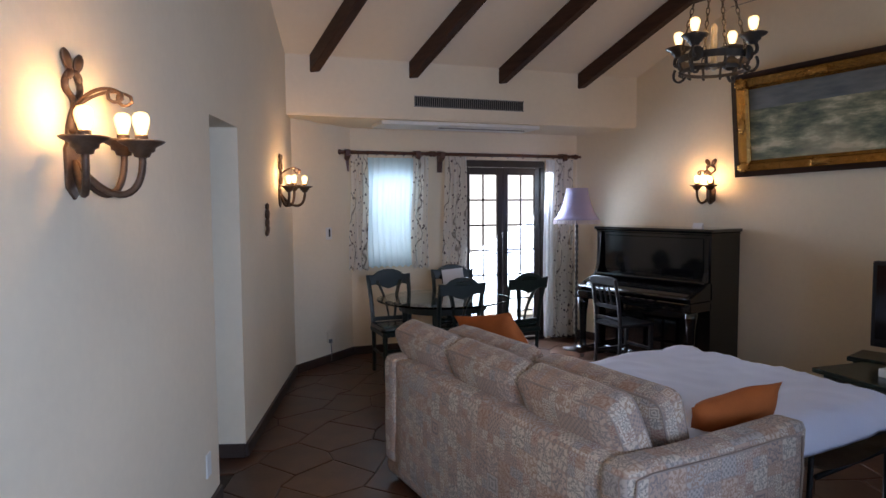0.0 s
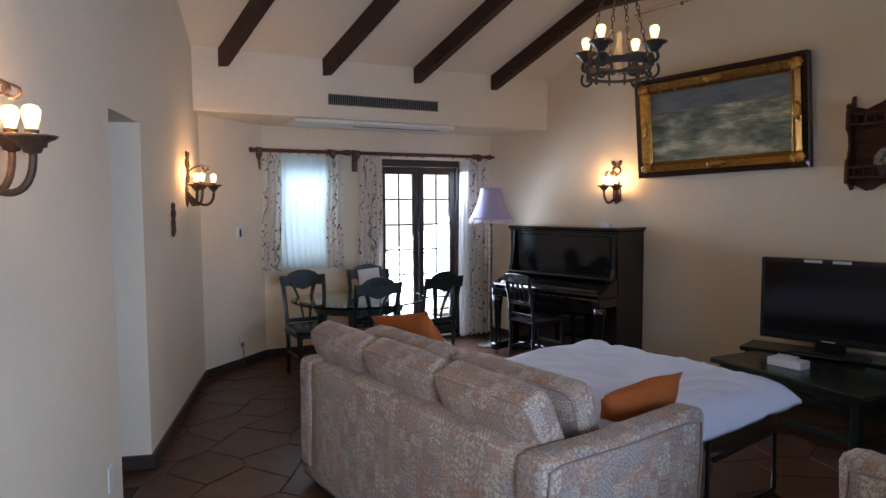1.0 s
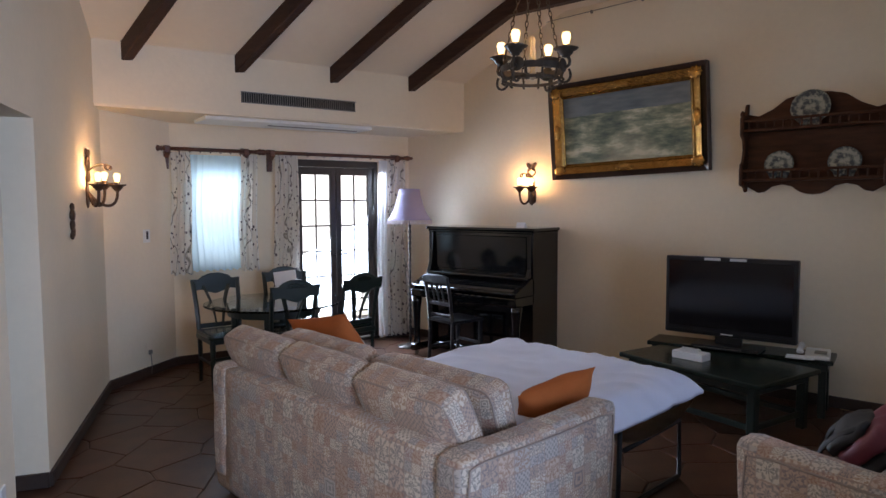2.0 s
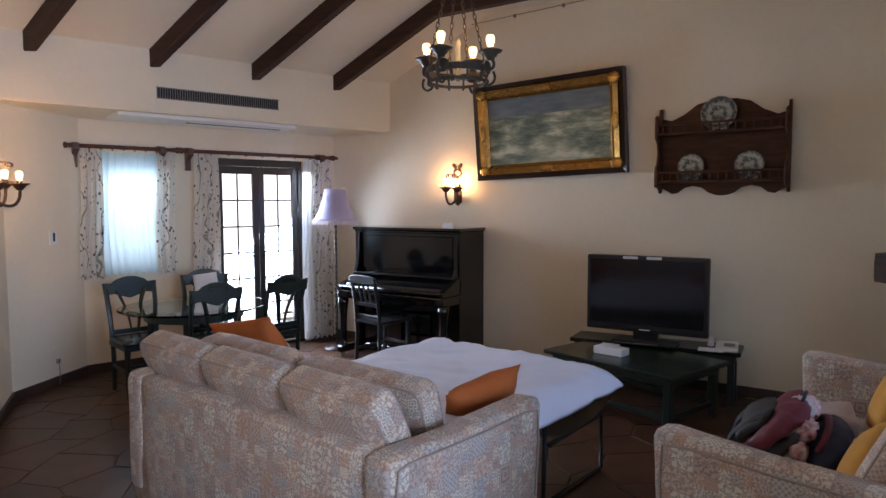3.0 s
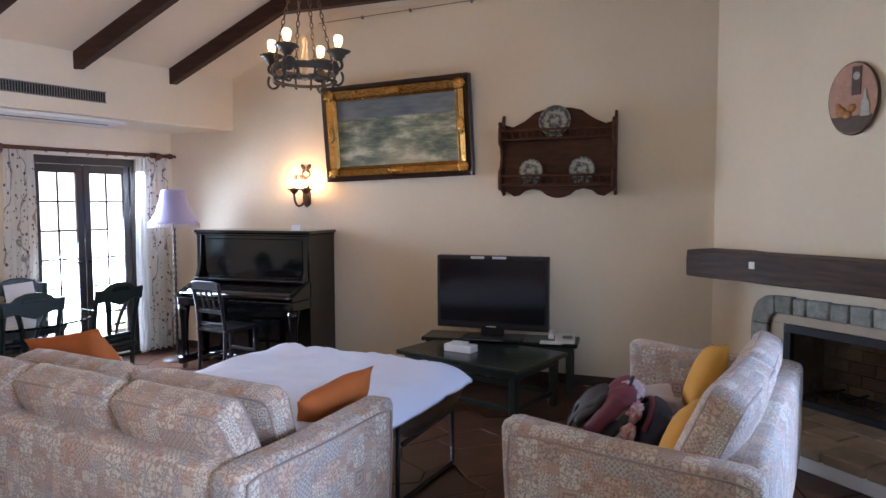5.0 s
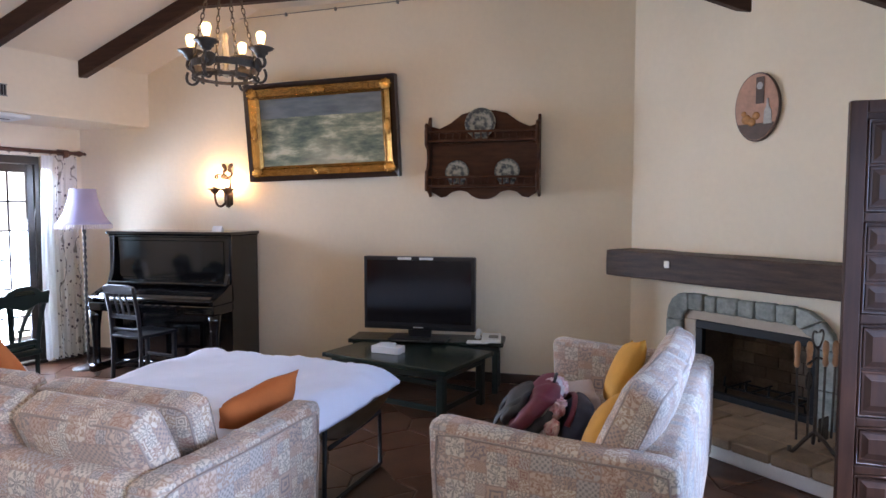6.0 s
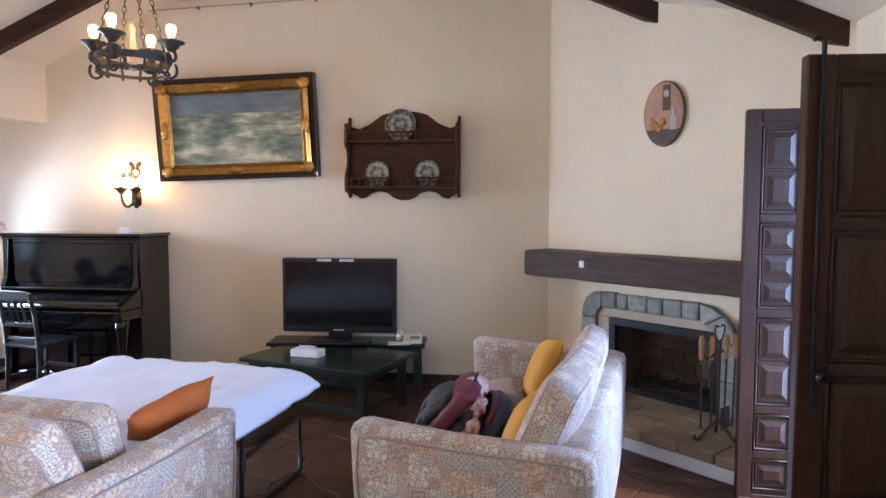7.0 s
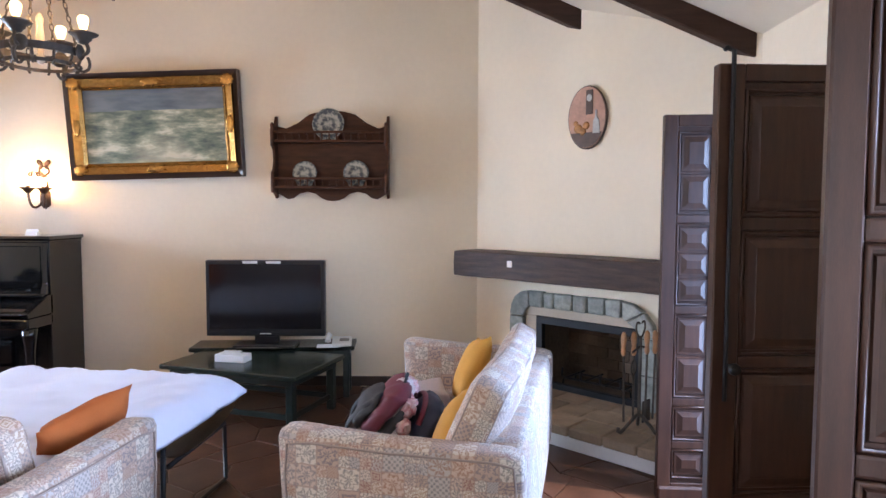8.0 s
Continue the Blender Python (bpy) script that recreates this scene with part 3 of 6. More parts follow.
sheet = [[bm.verts.new((BX0 + 0.02 + (BX1 - BX0 + 0.0) * k / n, p.y, p.z + 0.03 * (2 * k / n - 1) ** 2)) for k in range(n + 1)] for p in sag]
for a, b in zip(sheet, sheet[1:]):
    for k in range(n):
        bm.faces.new((a[k], a[k + 1], b[k + 1], b[k]))
bmesh.ops.solidify(bm, geom=bm.faces[:], thickness=0.006)
part("hanging_ticking", bm, CANVAS, sofa_bed, "sagging brown canvas under the mattress", smooth=True)


def duvet():
    n, k = 54, 54
    bm = bmesh.new()
    top, bot = {}, {}
    x0, x1, y0, y1 = BX0 - 0.08, BX1 + 0.06, 0.60, BY1 + 0.14
    for i in range(n + 1):
        for j in range(k + 1):
            u, v = i / n, j / k
            e = min(u, 1 - u, (1 - v) * 1.0, 1.0)
            x, y = x0 + (x1 - x0) * u, y0 + (y1 - y0) * v
            puff = 1 - (1 - min(1, e / 0.10)) ** 2.2
            p = Vector((x, y, 0))
            wr = noise.noise(Vector((x * 2.2, y * 1.6, 1.0))) * 0.010 + noise.noise(Vector((x * 3 + y * 6, y * 2.4 - x * 2, 5.0))) * 0.008
            wr += (1 - abs(noise.noise(Vector((x * 4.2 - y * 2.4, y * 3.4 + x, 9.0))))) ** 6 * 0.017
            z = 0.49 + 0.115 * puff + wr * puff + 0.004 * (1 - puff)
            z += (1 - abs(noise.noise(Vector((x * 7 - y * 1.2, y * 1.3, 21.0))))) ** 8 * 0.016 * max(0.0, 1 - e / 0.3)
            edge = noise.noise(Vector((x * 5, y * 5, 3))) * 0.02 * (1 - puff)
            top[i, j] = bm.verts.new((x + edge, y + edge, z))
            bot[i, j] = bm.verts.new((x + edge, y + edge, min(z - 0.012, 0.553 if 0.05 < e else z - 0.02)))
    for i in range(n):
        for j in range(k):
            bm.faces.new((top[i, j], top[i + 1, j], top[i + 1, j + 1], top[i, j + 1]))
            bm.faces.new((bot[i, j], bot[i, j + 1], bot[i + 1, j + 1], bot[i + 1, j]))
    for i in range(n):
        for j in (0, k):
            bm.faces.new((top[i, j], bot[i, j], bot[i + 1, j], top[i + 1, j]))
    for j in range(k):
        for i in (0, n):
            bm.faces.new((top[i, j], bot[i, j], bot[i, j + 1], top[i, j + 1]))
    ob = part("duvet", bm, LINEN, smooth=True)
    ob.matrix_world = SB
    return tagged(ob, "rumpled white duvet over the sofa bed, tinted with blue daylight", "duvet")
duvet()

def throw_pillow(color, label, m, w=0.42, h=0.40, t=0.15):
    ob = part("throw_pillow", pillow_mesh(w, h, t), color, smooth=True)
    ob.matrix_world = m
    return tagged(ob, label, "pillow", "throw pillows")
throw_pillow(ORANGE, "burnt orange square pillow leaning on the sofa arm", SB @ pose(1.60, 0.92, 0.635, 38, -14, 66), 0.40, 0.38)
throw_pillow(ORANGE, "burnt orange square pillow behind the back cushions", SB @ pose(0.10, 0.70, 0.745, 30, -10, 4), 0.58, 0.36)

# ---- the second sofa, before the fireplace ----
S2 = frame_at(2.241, -0.226, -11.0)
row2 = [(0.72, 0.50, 0.16, pose(0.50, 0.31, 0.435, 23, 0, -3)), (0.76, 0.47, 0.15, pose(1.30, 0.315, 0.435, 24, 0, 2)), (0.70, 0.16, 0.56, pose(0.52, 0.55, 0.30, 0, 0, 0)), (0.76, 0.16, 0.56, pose(1.28, 0.55, 0.30, 0, 0, 0))]
sofa_two = sofa("sofa", "cream and rose patchwork sofa standing before the fireplace", S2, 1.90, row2, 0.69, 0.036)
throw_pillow(YELLOW, "mustard yellow pillow propped on the patterned sofa", S2 @ pose(0.54, 0.36, 0.585, 28, 28, 24), 0.36, 0.36)
throw_pillow(YELLOW, "mustard yellow pillow standing by the sofa arm", S2 @ pose(1.40, 0.43, 0.645, 24, 12, 20), 0.38, 0.40)

# backpack on the sofa
MAROON = material("maroon_nylon", (0.12, 0.012, 0.028), 0.6, vary=0.3, scale=9, fine=200, bump=0.3)
NAVY = material("navy_nylon", (0.015, 0.020, 0.045), 0.6, vary=0.3, scale=9, fine=200, bump=0.3)
BLACK_CLOTH = material("black_nylon", (0.012, 0.012, 0.015), 0.65, vary=0.3, scale=9, fine=200, bump=0.3)
RED_CLOTH = material("red_white_cloth", (0.72, 0.62, 0.60), 0.8, vary=0.5, scale=22, fine=60, bump=0.3, second=(0.42, 0.035, 0.06))
PINK_PAPER = material("pink_grey_paper", (0.50, 0.42, 0.42), 0.7, vary=0.2, bump=0.1)
CHARCOAL = material("charcoal_lining", (0.035, 0.038, 0.045), 0.7, vary=0.4, scale=12, fine=180, bump=0.4)
bag = thing("backpack", "open maroon and navy backpack lying on the sofa", "backpack", S2 @ pose(0.84, 0.725, 0.455, 0, 0, 14) @ Matrix.Diagonal((1.05, 0.92, 0.74, 1.0)))
def arch_slab(w, h, t, m, wr=0.026, puff=0.02):
    """A soft slab with a rounded top, standing in the x-z plane, w wide, h high and t thick."""
    bm = bmesh.new()
    n, k = 18, 4
    rows_ = []
    for s in range(k + 1):
        v = 2 * s / k - 1
        ring_ = []
        for i in range(n + 1):
            a = math.pi * i / n
            c_, s_ = math.cos(a), math.sin(a)
            x = math.copysign(abs(c_) ** 0.62, c_) * w / 2
            z = s_ ** 0.55 * h
            q = 1 - 0.10 * abs(v) ** 3
            ring_.append(bm.verts.new((x * q, v * t / 2, z * q)))
        rows_.append(ring_)
    for a, b in zip(rows_, rows_[1:]):
        for i in range(n):
            bm.faces.new((a[i], a[i + 1], b[i + 1], b[i]))
        bm.faces.new((a[0], b[0], b[n], a[n]))
    for r, s in ((rows_[0], -1), (rows_[-1], 1)):
        mid_ = [bm.verts.new((v.co.x * 0.55, s * (t / 2 + puff), v.co.z * 0.55 + h * 0.14)) for v in r]
        for i in range(n):
            bm.faces.new((r[i], r[i + 1], mid_[i + 1], mid_[i]))
        bm.faces.new((r[n], r[0], mid_[0], mid_[n]))
        bm.faces.new(mid_)
    bmesh.ops.recalc_face_normals(bm, faces=bm.faces[:])
    bmesh.ops.subdivide_edges(bm, edges=bm.edges[:], cuts=1, use_grid_fill=True)
    for v in bm.verts:
        v.co += noise.noise_vector(v.co * 11 + Vector((t * 50, w, h))) * wr
    bmesh.ops.transform(bm, matrix=m, verts=bm.verts[:])
    return bm
LEAN = pose(0, 0, 0, 40, 0, 0)
part("back_padding", arch_slab(0.40, 0.22, 0.05, LEAN @ pose(0, 0.225, -0.03)), BLACK_CLOTH, bag, "black padded back", smooth=True)
shell = part("main_compartment", arch_slab(0.46, 0.32, 0.085, LEAN @ pose(0, 0.165, -0.01)), MAROON, bag, "maroon main compartment", smooth=True)
part("lining", arch_slab(0.41, 0.25, 0.07, LEAN @ pose(0, 0.095, 0.0), 0.024), CHARCOAL, bag, "dark grey open lining", smooth=True)
part("front_pocket", arch_slab(0.38, 0.25, 0.10, pose(0.0, -0.125, 0.0, 24, 0, 4), 0.022), NAVY, bag, "navy front pocket", smooth=True)
part("pocket_edge", tube(bmesh.new(), [pose(0.0, -0.065, 0.0, 24, 0, 4) @ Vector((0.195 * math.cos(q), 0, 0.26 * math.sin(q) ** 0.6)) for q in [0.02 + k * 0.31 for k in range(10)]], 0.016, 7), MAROON, bag, "maroon pocket edge", smooth=True)
part("zip_edge", tube(bmesh.new(), [LEAN @ Vector((0.215 * math.cos(q), 0.118, 0.285 * math.sin(q) ** 0.6)) for q in [0.02 + k * 0.31 for k in range(10)]], 0.007, 6), GREY_METAL, bag, "grey zip", smooth=True)
for x, y, z, r, mat_, lab in ((-0.10, -0.065, 0.22, 0.078, RED_CLOTH, "crumpled red and white cloth"), (0.03, -0.055, 0.275, 0.070, PINK_PAPER, "crumpled pale cloth"), (0.10, -0.075, 0.255, 0.072, RED_CLOTH, "crumpled red and white cloth"), (-0.02, -0.055, 0.13, 0.058, MAROON, "crumpled dark red cloth"), (-0.17, -0.055, 0.11, 0.05, RED_CLOTH, "crumpled red and white cloth")):
    bm = bmesh.new()
    bmesh.ops.create_icosphere(bm, subdivisions=4, radius=r)
    for v in bm.verts:
        k = (1 - abs(noise.noise(v.co * 26 + Vector((x * 40, 0, z * 9))))) ** 3
        v.co *= 0.72 + 0.5 * k
        v.co.y *= 0.75
    bmesh.ops.translate(bm, vec=(x, y, z), verts=bm.verts[:])
    part("clothes", bm, mat_, bag, lab, smooth=True)
for sx in (-0.12, 0.11):
    part("strap", tube(bmesh.new(), bezier((sx, 0.08, 0.27), (sx - 0.05, 0.17, 0.24), (sx - 0.02, 0.27, 0.10), (sx + 0.03, 0.24, 0.02), 12), 0.028, 8, flat=0.35), BLACK_CLOTH, bag, "padded black strap", smooth=True)
part("grab_loop", tube(bmesh.new(), [LEAN @ Vector(q) for q in bezier((-0.03, 0.17, 0.29), (-0.04, 0.20, 0.36), (0.05, 0.20, 0.36), (0.04, 0.17, 0.29), 10)], 0.009, 6), BLACK_CLOTH, bag, smooth=True)
pap = part("paper_bag", padded(-0.16, 0.16, -0.10, 0.10, 0.0, 0.10, 0.03, (0, 0, 0.01), 6, wrinkle=0.02), PINK_PAPER, smooth=True)
pap.matrix_world = S2 @ pose(1.30, 0.66, 0.465, 0, 0, 20)
tagged(pap, "soft pinkish grey paper bag lying on the sofa", "bag")


# ---- dining corner ----
def dining_chair():
    """Vase-splat chair, front towards +y, back at y = 0."""
    c = thing("dining_chair", "dark green-black painted wooden dining chair with curved splats", "chair", group="chairs round the glass table")
    H, W = 0.93, 0.43
    for sx in (-1, 1):
        pts = bezier((sx * 0.17, 0.0, 0), (sx * 0.175, 0.05, 0.35), (sx * 0.185, 0.03, 0.6), (sx * 0.20, -0.07, H - 0.05), 10)
        part("back_leg", tube(bmesh.new(), pts, 0.023, 6, flat=0.8), GREEN_BLACK, c)
        part("front_leg", lathe(bmesh.new(), [(0.014, 0), (0.018, 0.06), (0.022, 0.3), (0.026, 0.42)], 8, Matrix.Translation((sx * 0.18, 0.41, 0))), GREEN_BLACK, c)
        pts = bezier((sx * 0.028, 0.03, 0.50), (sx * 0.045, 0.03, 0.62), (sx * 0.05, -0.02, 0.70), (sx * 0.115, -0.055, 0.845), 10)
        part("splat", tube(bmesh.new(), pts, 0.027, 6, flat=0.45, taper=lambda t: 0.7 + 0.5 * t), GREEN_BLACK, c)
        part("side_rail", boxed(sx * 0.18 - 0.01, sx * 0.18 + 0.01, 0.03, 0.40, 0.20, 0.225, 0.004), GREEN_BLACK, c)
    out = [(-0.205, 0.80), (-0.13, 0.81), (-0.06, 0.785), (0, 0.765), (0.06, 0.785), (0.13, 0.81), (0.205, 0.80), (0.222, 0.905), (0.15, 0.90), (0.115, 0.93), (0.05, 0.952), (0.0, 0.955), (-0.05, 0.952), (-0.115, 0.93), (-0.15, 0.90), (-0.222, 0.905)]
    part("top_rail", prism(bmesh.new(), out, 0.028, pose(0, -0.085, 0.0, 0, 0, 0), 0.006), GREEN_BLACK, c)
    part("crest_carving", prism(bmesh.new(), [(-0.09, 0.885), (0.09, 0.885), (0.07, 0.915), (0, 0.925), (-0.07, 0.915)], 0.008, pose(0, -0.090, 0.0, 0, 0, 0), 0.003), GREEN_TOP, c)
    part("lower_rail", boxed(-0.19, 0.19, 0.012, 0.036, 0.475, 0.515, 0.005), GREEN_BLACK, c)
    part("seat_rail", boxed(-0.205, 0.205, 0.0, 0.43, 0.39, 0.435, 0.008), GREEN_BLACK, c)
    part("seat", padded(-0.215, 0.215, 0.03, 0.45, 0.43, 0.475, 0.02, (0, 0, 0.012), 5), GREEN_TOP, c, smooth=True)
    part("front_stretcher", boxed(-0.19, 0.19, 0.40, 0.42, 0.25, 0.275, 0.004), GREEN_BLACK, c)
    return c

def face(x, y, tx, ty):
    """A pose at x, y whose +y looks at tx, ty."""
    return pose(x, y, 0, 0, 0, math.degrees(math.atan2(ty - y, tx - x)) - 90)

TABLE = (3.45, 4.95)
chair = dining_chair()
chair.matrix_world = face(3.28, 4.46, 3.44, 5.2)
for x, y, tx, ty in ((3.13, 5.36, 2.95, 4.6), (3.88, 5.38, 3.48, 4.6), (3.99, 4.43, 4.05, 5.3)):
    copy_thing(chair, face(x, y, tx, ty))
t = thing("dining_table", "round glass dining table on a dark green wooden base", "table", pose(*TABLE, 0))
tt = part("tabletop", lathe(bmesh.new(), [(0.60, 0.688), (0.612, 0.694), (0.612, 0.700), (0.60, 0.706)], 56), TABLE_GLASS, t, "clear glass top", smooth=False)
part("apron", lathe(bmesh.new(), [(0.40, 0.60), (0.41, 0.60), (0.41, 0.685), (0.40, 0.685)], 40), GREEN_BLACK, t)
for i in range(4):
    a = radians(45 + 90 * i)
    part("leg", lathe(bmesh.new(), [(0.018, 0), (0.024, 0.3), (0.03, 0.60), (0.032, 0.685)], 10, Matrix.Translation((0.36 * math.cos(a), 0.36 * math.sin(a), 0))), GREEN_BLACK, t)
PAPER = material("white_paper", (0.72, 0.72, 0.72), 0.7, vary=0.04, bump=0.0)
pad_ = part("paper_sheet", boxed(-0.11, 0.11, 0, 0.004, 0, 0.29, 0.001), PAPER)
pad_.matrix_world = face(3.88, 5.38, 3.48, 4.6) @ pose(-0.02, 0.045, 0.63, 12, 5, 4)
tagged(pad_, "white paper sheet standing against a chair back", "paper")

# ---- piano, its chair and the floor lamp ----
PX, PY0, PY1, PZ = 5.20, 3.335, 4.645, 1.336
piano = thing("upright_piano", "glossy black upright piano standing against the cream wall", "piano", pose(PX, PY0, 0))
PL = PY1 - PY0
part("side_panel", boxed(0, 0.455, 0, 0.045, 0, PZ - 0.03, 0.005), PIANO_BLACK, piano)
part("side_panel", boxed(0, 0.455, PL - 0.045, PL, 0, PZ - 0.03, 0.005), PIANO_BLACK, piano)
part("lid", boxed(-0.025, 0.462, -0.02, PL + 0.02, PZ - 0.032, PZ, 0.010, 2), PIANO_BLACK, piano)
part("lid_moulding", boxed(-0.008, 0.455, -0.006, PL + 0.006, PZ - 0.055, PZ - 0.032, 0.006), PIANO_BLACK, piano)
part("upper_panel", boxed(0.03, 0.06, 0.045, PL - 0.045, 0.86, PZ - 0.05), PIANO_BLACK, piano)
part("raised_panel", boxed(0.024, 0.034, 0.09, PL - 0.09, 0.90, PZ - 0.085, 0.006), PIANO_BLACK, piano)
for y in (0.012, PL - 0.055):
    part("corner_post", prism(bmesh.new(), [(-0.055, 0.862), (0.03, 0.862), (0.03, PZ - 0.056), (0.0, PZ - 0.056), (-0.012, 1.10), (-0.02, 0.95)], 0.043, Matrix.Translation((0, y, 0)), 0.004), PIANO_BLACK, piano)
part("music_ledge", boxed(-0.07, 0.03, 0.02, PL - 0.02, 0.84, 0.87, 0.010, 2), PIANO_BLACK, piano)
part("keyboard_lid", prism(bmesh.new(), [(-0.25, 0.70), (-0.25, 0.735), (-0.20, 0.775), (-0.02, 0.835), (0.03, 0.835), (0.03, 0.70)], PL - 0.12, Matrix.Translation((0, 0.06, 0)), 0.008), PIANO_BLACK, piano)
part("key_bed", boxed(-0.29, 0.03, 0.0, PL, 0.615, 0.70, 0.012, 2), PIANO_BLACK, piano)
part("key_slip", tube(bmesh.new(), [(-0.27, 0.03, 0.735), (-0.27, PL - 0.03, 0.735)], 0.022, 10), PIANO_BLACK, piano, smooth=True)
for y in (0.0, PL - 0.06):
    part("cheek", prism(bmesh.new(), [(-0.29, 0.70), (-0.29, 0.745), (-0.18, 0.79), (-0.02, 0.86), (0.03, 0.86), (0.03, 0.70)], 0.06, Matrix.Translation((0, y, 0)), 0.006), PIANO_BLACK, piano)
    leg = part("leg", lathe(bmesh.new(), [(0.050, 0.10), (0.036, 0.13), (0.030, 0.2), (0.038, 0.45), (0.052, 0.56), (0.060, 0.615)], 12, Matrix.Translation((-0.23, y + 0.03, 0))), PIANO_BLACK, piano, smooth=True)
    part("toe_block", boxed(-0.30, 0.05, y - 0.005, y + 0.065, 0.045, 0.12, 0.012), PIANO_BLACK, piano)
    part("caster", lathe(bmesh.new(), [(0.022, -0.012), (0.022, 0.012)], 12, pose(-0.24, y + 0.03, 0.022, 90, 0, 0)), GREY_METAL, piano)
part("lower_panel", boxed(0.05, 0.08, 0.045, PL - 0.045, 0.10, 0.615), PIANO_BLACK, piano)
part("bottom_board", boxed(0.02, 0.45, 0.045, PL - 0.045, 0.03, 0.10, 0.006), PIANO_BLACK, piano)
part("back_panel", boxed(0.43, 0.455, 0.045, PL - 0.045, 0.05, PZ - 0.05), PIANO_BLACK, piano)
for y in (0.56, 0.68, 0.80):
    part("pedal", boxed(-0.06, 0.06, y - 0.02, y + 0.02, 0.06, 0.075, 0.006), GREY_METAL, piano)

def slat_chair():
    c = thing("piano_chair", "black wooden slat-back chair drawn up to the piano", "chair")
    for sx in (-0.17, 0.17):
        part("back_leg", tube(bmesh.new(), bezier((sx, 0, 0), (sx, 0.04, 0.4), (sx, 0.01, 0.65), (sx, -0.05, 0.88), 8), 0.018, 6), BLACK_PLASTIC, c)
        part("front_leg", boxed(sx - 0.017, sx + 0.017, 0.36, 0.394, 0, 0.43, 0.004), BLACK_PLASTIC, c)
        part("side_stretcher", boxed(sx - 0.010, sx + 0.010, 0.02, 0.37, 0.16, 0.185, 0.003), BLACK_PLASTIC, c)
    part("top_rail", prism(bmesh.new(), [(-0.185, 0.82), (0.185, 0.82), (0.18, 0.885), (0.1, 0.90), (-0.1, 0.90), (-0.18, 0.885)], 0.025, Matrix.Translation((0, -0.06, 0)), 0.005), BLACK_PLASTIC, c)
    part("cross_rail", boxed(-0.16, 0.16, -0.005, 0.017, 0.60, 0.635, 0.004), BLACK_PLASTIC, c)
    part("cross_rail", boxed(-0.16, 0.16, 0.012, 0.034, 0.485, 0.515, 0.004), BLACK_PLASTIC, c)
    for x in (-0.07, 0.0, 0.07):
        part("slat", tube(bmesh.new(), [(x, 0.005, 0.62), (x, -0.02, 0.73), (x, -0.045, 0.83)], 0.016, 6, flat=0.4), BLACK_PLASTIC, c)
    part("seat", boxed(-0.195, 0.195, 0.0, 0.41, 0.43, 0.46, 0.012, 2), BLACK_PLASTIC, c)
    part("front_stretcher", boxed(-0.16, 0.16, 0.365, 0.385, 0.2, 0.225, 0.003), BLACK_PLASTIC, c)
    return c
slat_chair().matrix_world = pose(4.70, 4.07, 0, 0, 0, -100)

SHADE = bpy.data.materials.new("lilac_shade_cloth")
SHADE.use_nodes = True
_b = SHADE.node_tree.nodes["Principled BSDF"]
_b.inputs["Base Color"].default_value = (0.40, 0.38, 0.58, 1)
_b.inputs["Roughness"].default_value = 0.8
_b.inputs["Subsurface Weight"].default_value = 0.15
_b.inputs["Subsurface Radius"].default_value = (0.02, 0.02, 0.02)
FRINGE = material("pale_fringe", (0.62, 0.55, 0.56), 0.9, vary=0.2, bump=0.1)
LAMP_POLE = material("lamp_pole_dark", (0.05, 0.042, 0.038), 0.4, metal=0.6, vary=0.3, bump=0.05)
lamp = thing("floor_lamp", "unlit floor lamp with a lilac fringed bell shade", "lamp", pose(5.18, 4.91, 0))
outer = [(0.242, 1.395), (0.216, 1.43), (0.180, 1.49), (0.148, 1.57), (0.124, 1.66), (0.112, 1.735)]
prof = outer + [(r - 0.004, z) for r, z in outer[::-1]]
bm = bmesh.new()
rings = [[bm.verts.new((r * math.cos(2 * math.pi * i / 40), r * math.sin(2 * math.pi * i / 40), z)) for i in range(40)] for r, z in prof]
for a, b in zip(rings, rings[1:] + rings[:1]):
    for i in range(40):
        bm.faces.new((a[i], a[(i + 1) % 40], b[(i + 1) % 40], b[i]))
shade = part("shade", bm, SHADE, lamp, "lilac cloth bell shade", smooth=True)
bm = bmesh.new()
for i in range(72):
    a = 2 * math.pi * i / 72
    x, y = 0.241 * math.cos(a), 0.241 * math.sin(a)
    tube(bm, [(x, y, 1.40), (x, y, 1.375), (x, y, 1.355)], 0.007, 4)
part("fringe", bm, FRINGE, shade, "pale hanging fringe")
part("pole", lathe(bmesh.new(), [(0.012, 0.03)] + [(0.010 + 0.008 * (i % 2), 0.06 + 0.031 * i) for i in range(42)] + [(0.012, 1.40), (0.012, 1.62)], 10), LAMP_POLE, lamp, "beaded pole", smooth=True)
part("base", lathe(bmesh.new(), [(0.14, 0), (0.14, 0.012), (0.05, 0.03), (0.02, 0.05)], 24), LAMP_POLE, lamp, smooth=True)
part("bulb", lathe(bmesh.new(), [(0.012, 1.60), (0.03, 1.65), (0.02, 1.69)], 12), WHITE_PLASTIC, lamp, smooth=True)

# small paper tent card on the piano
bm = bmesh.new()
prism(bm, [(0, 0), (0.05, 0.0), (0.025, 0.05)], 0.10)
card = part("tent_card", bm, PAPER)
card.matrix_world = pose(5.33, 3.52, PZ, 0, 0, 0)
tagged(card, "small folded white card standing on the piano", "card")

# ---- television and its two low tables ----
stand = thing("tv_bench", "low dark green wooden bench against the wall", "bench", pose(5.345, 1.54, 0, 0, 0, 5.5))
part("top", boxed(-0.13, 0.20, -0.665, 0.665, 0.40, 0.435, 0.006), GREEN_TOP, stand)
part("apron", boxed(-0.11, 0.18, -0.63, 0.63, 0.35, 0.40, 0.004), GREEN_BLACK, stand)
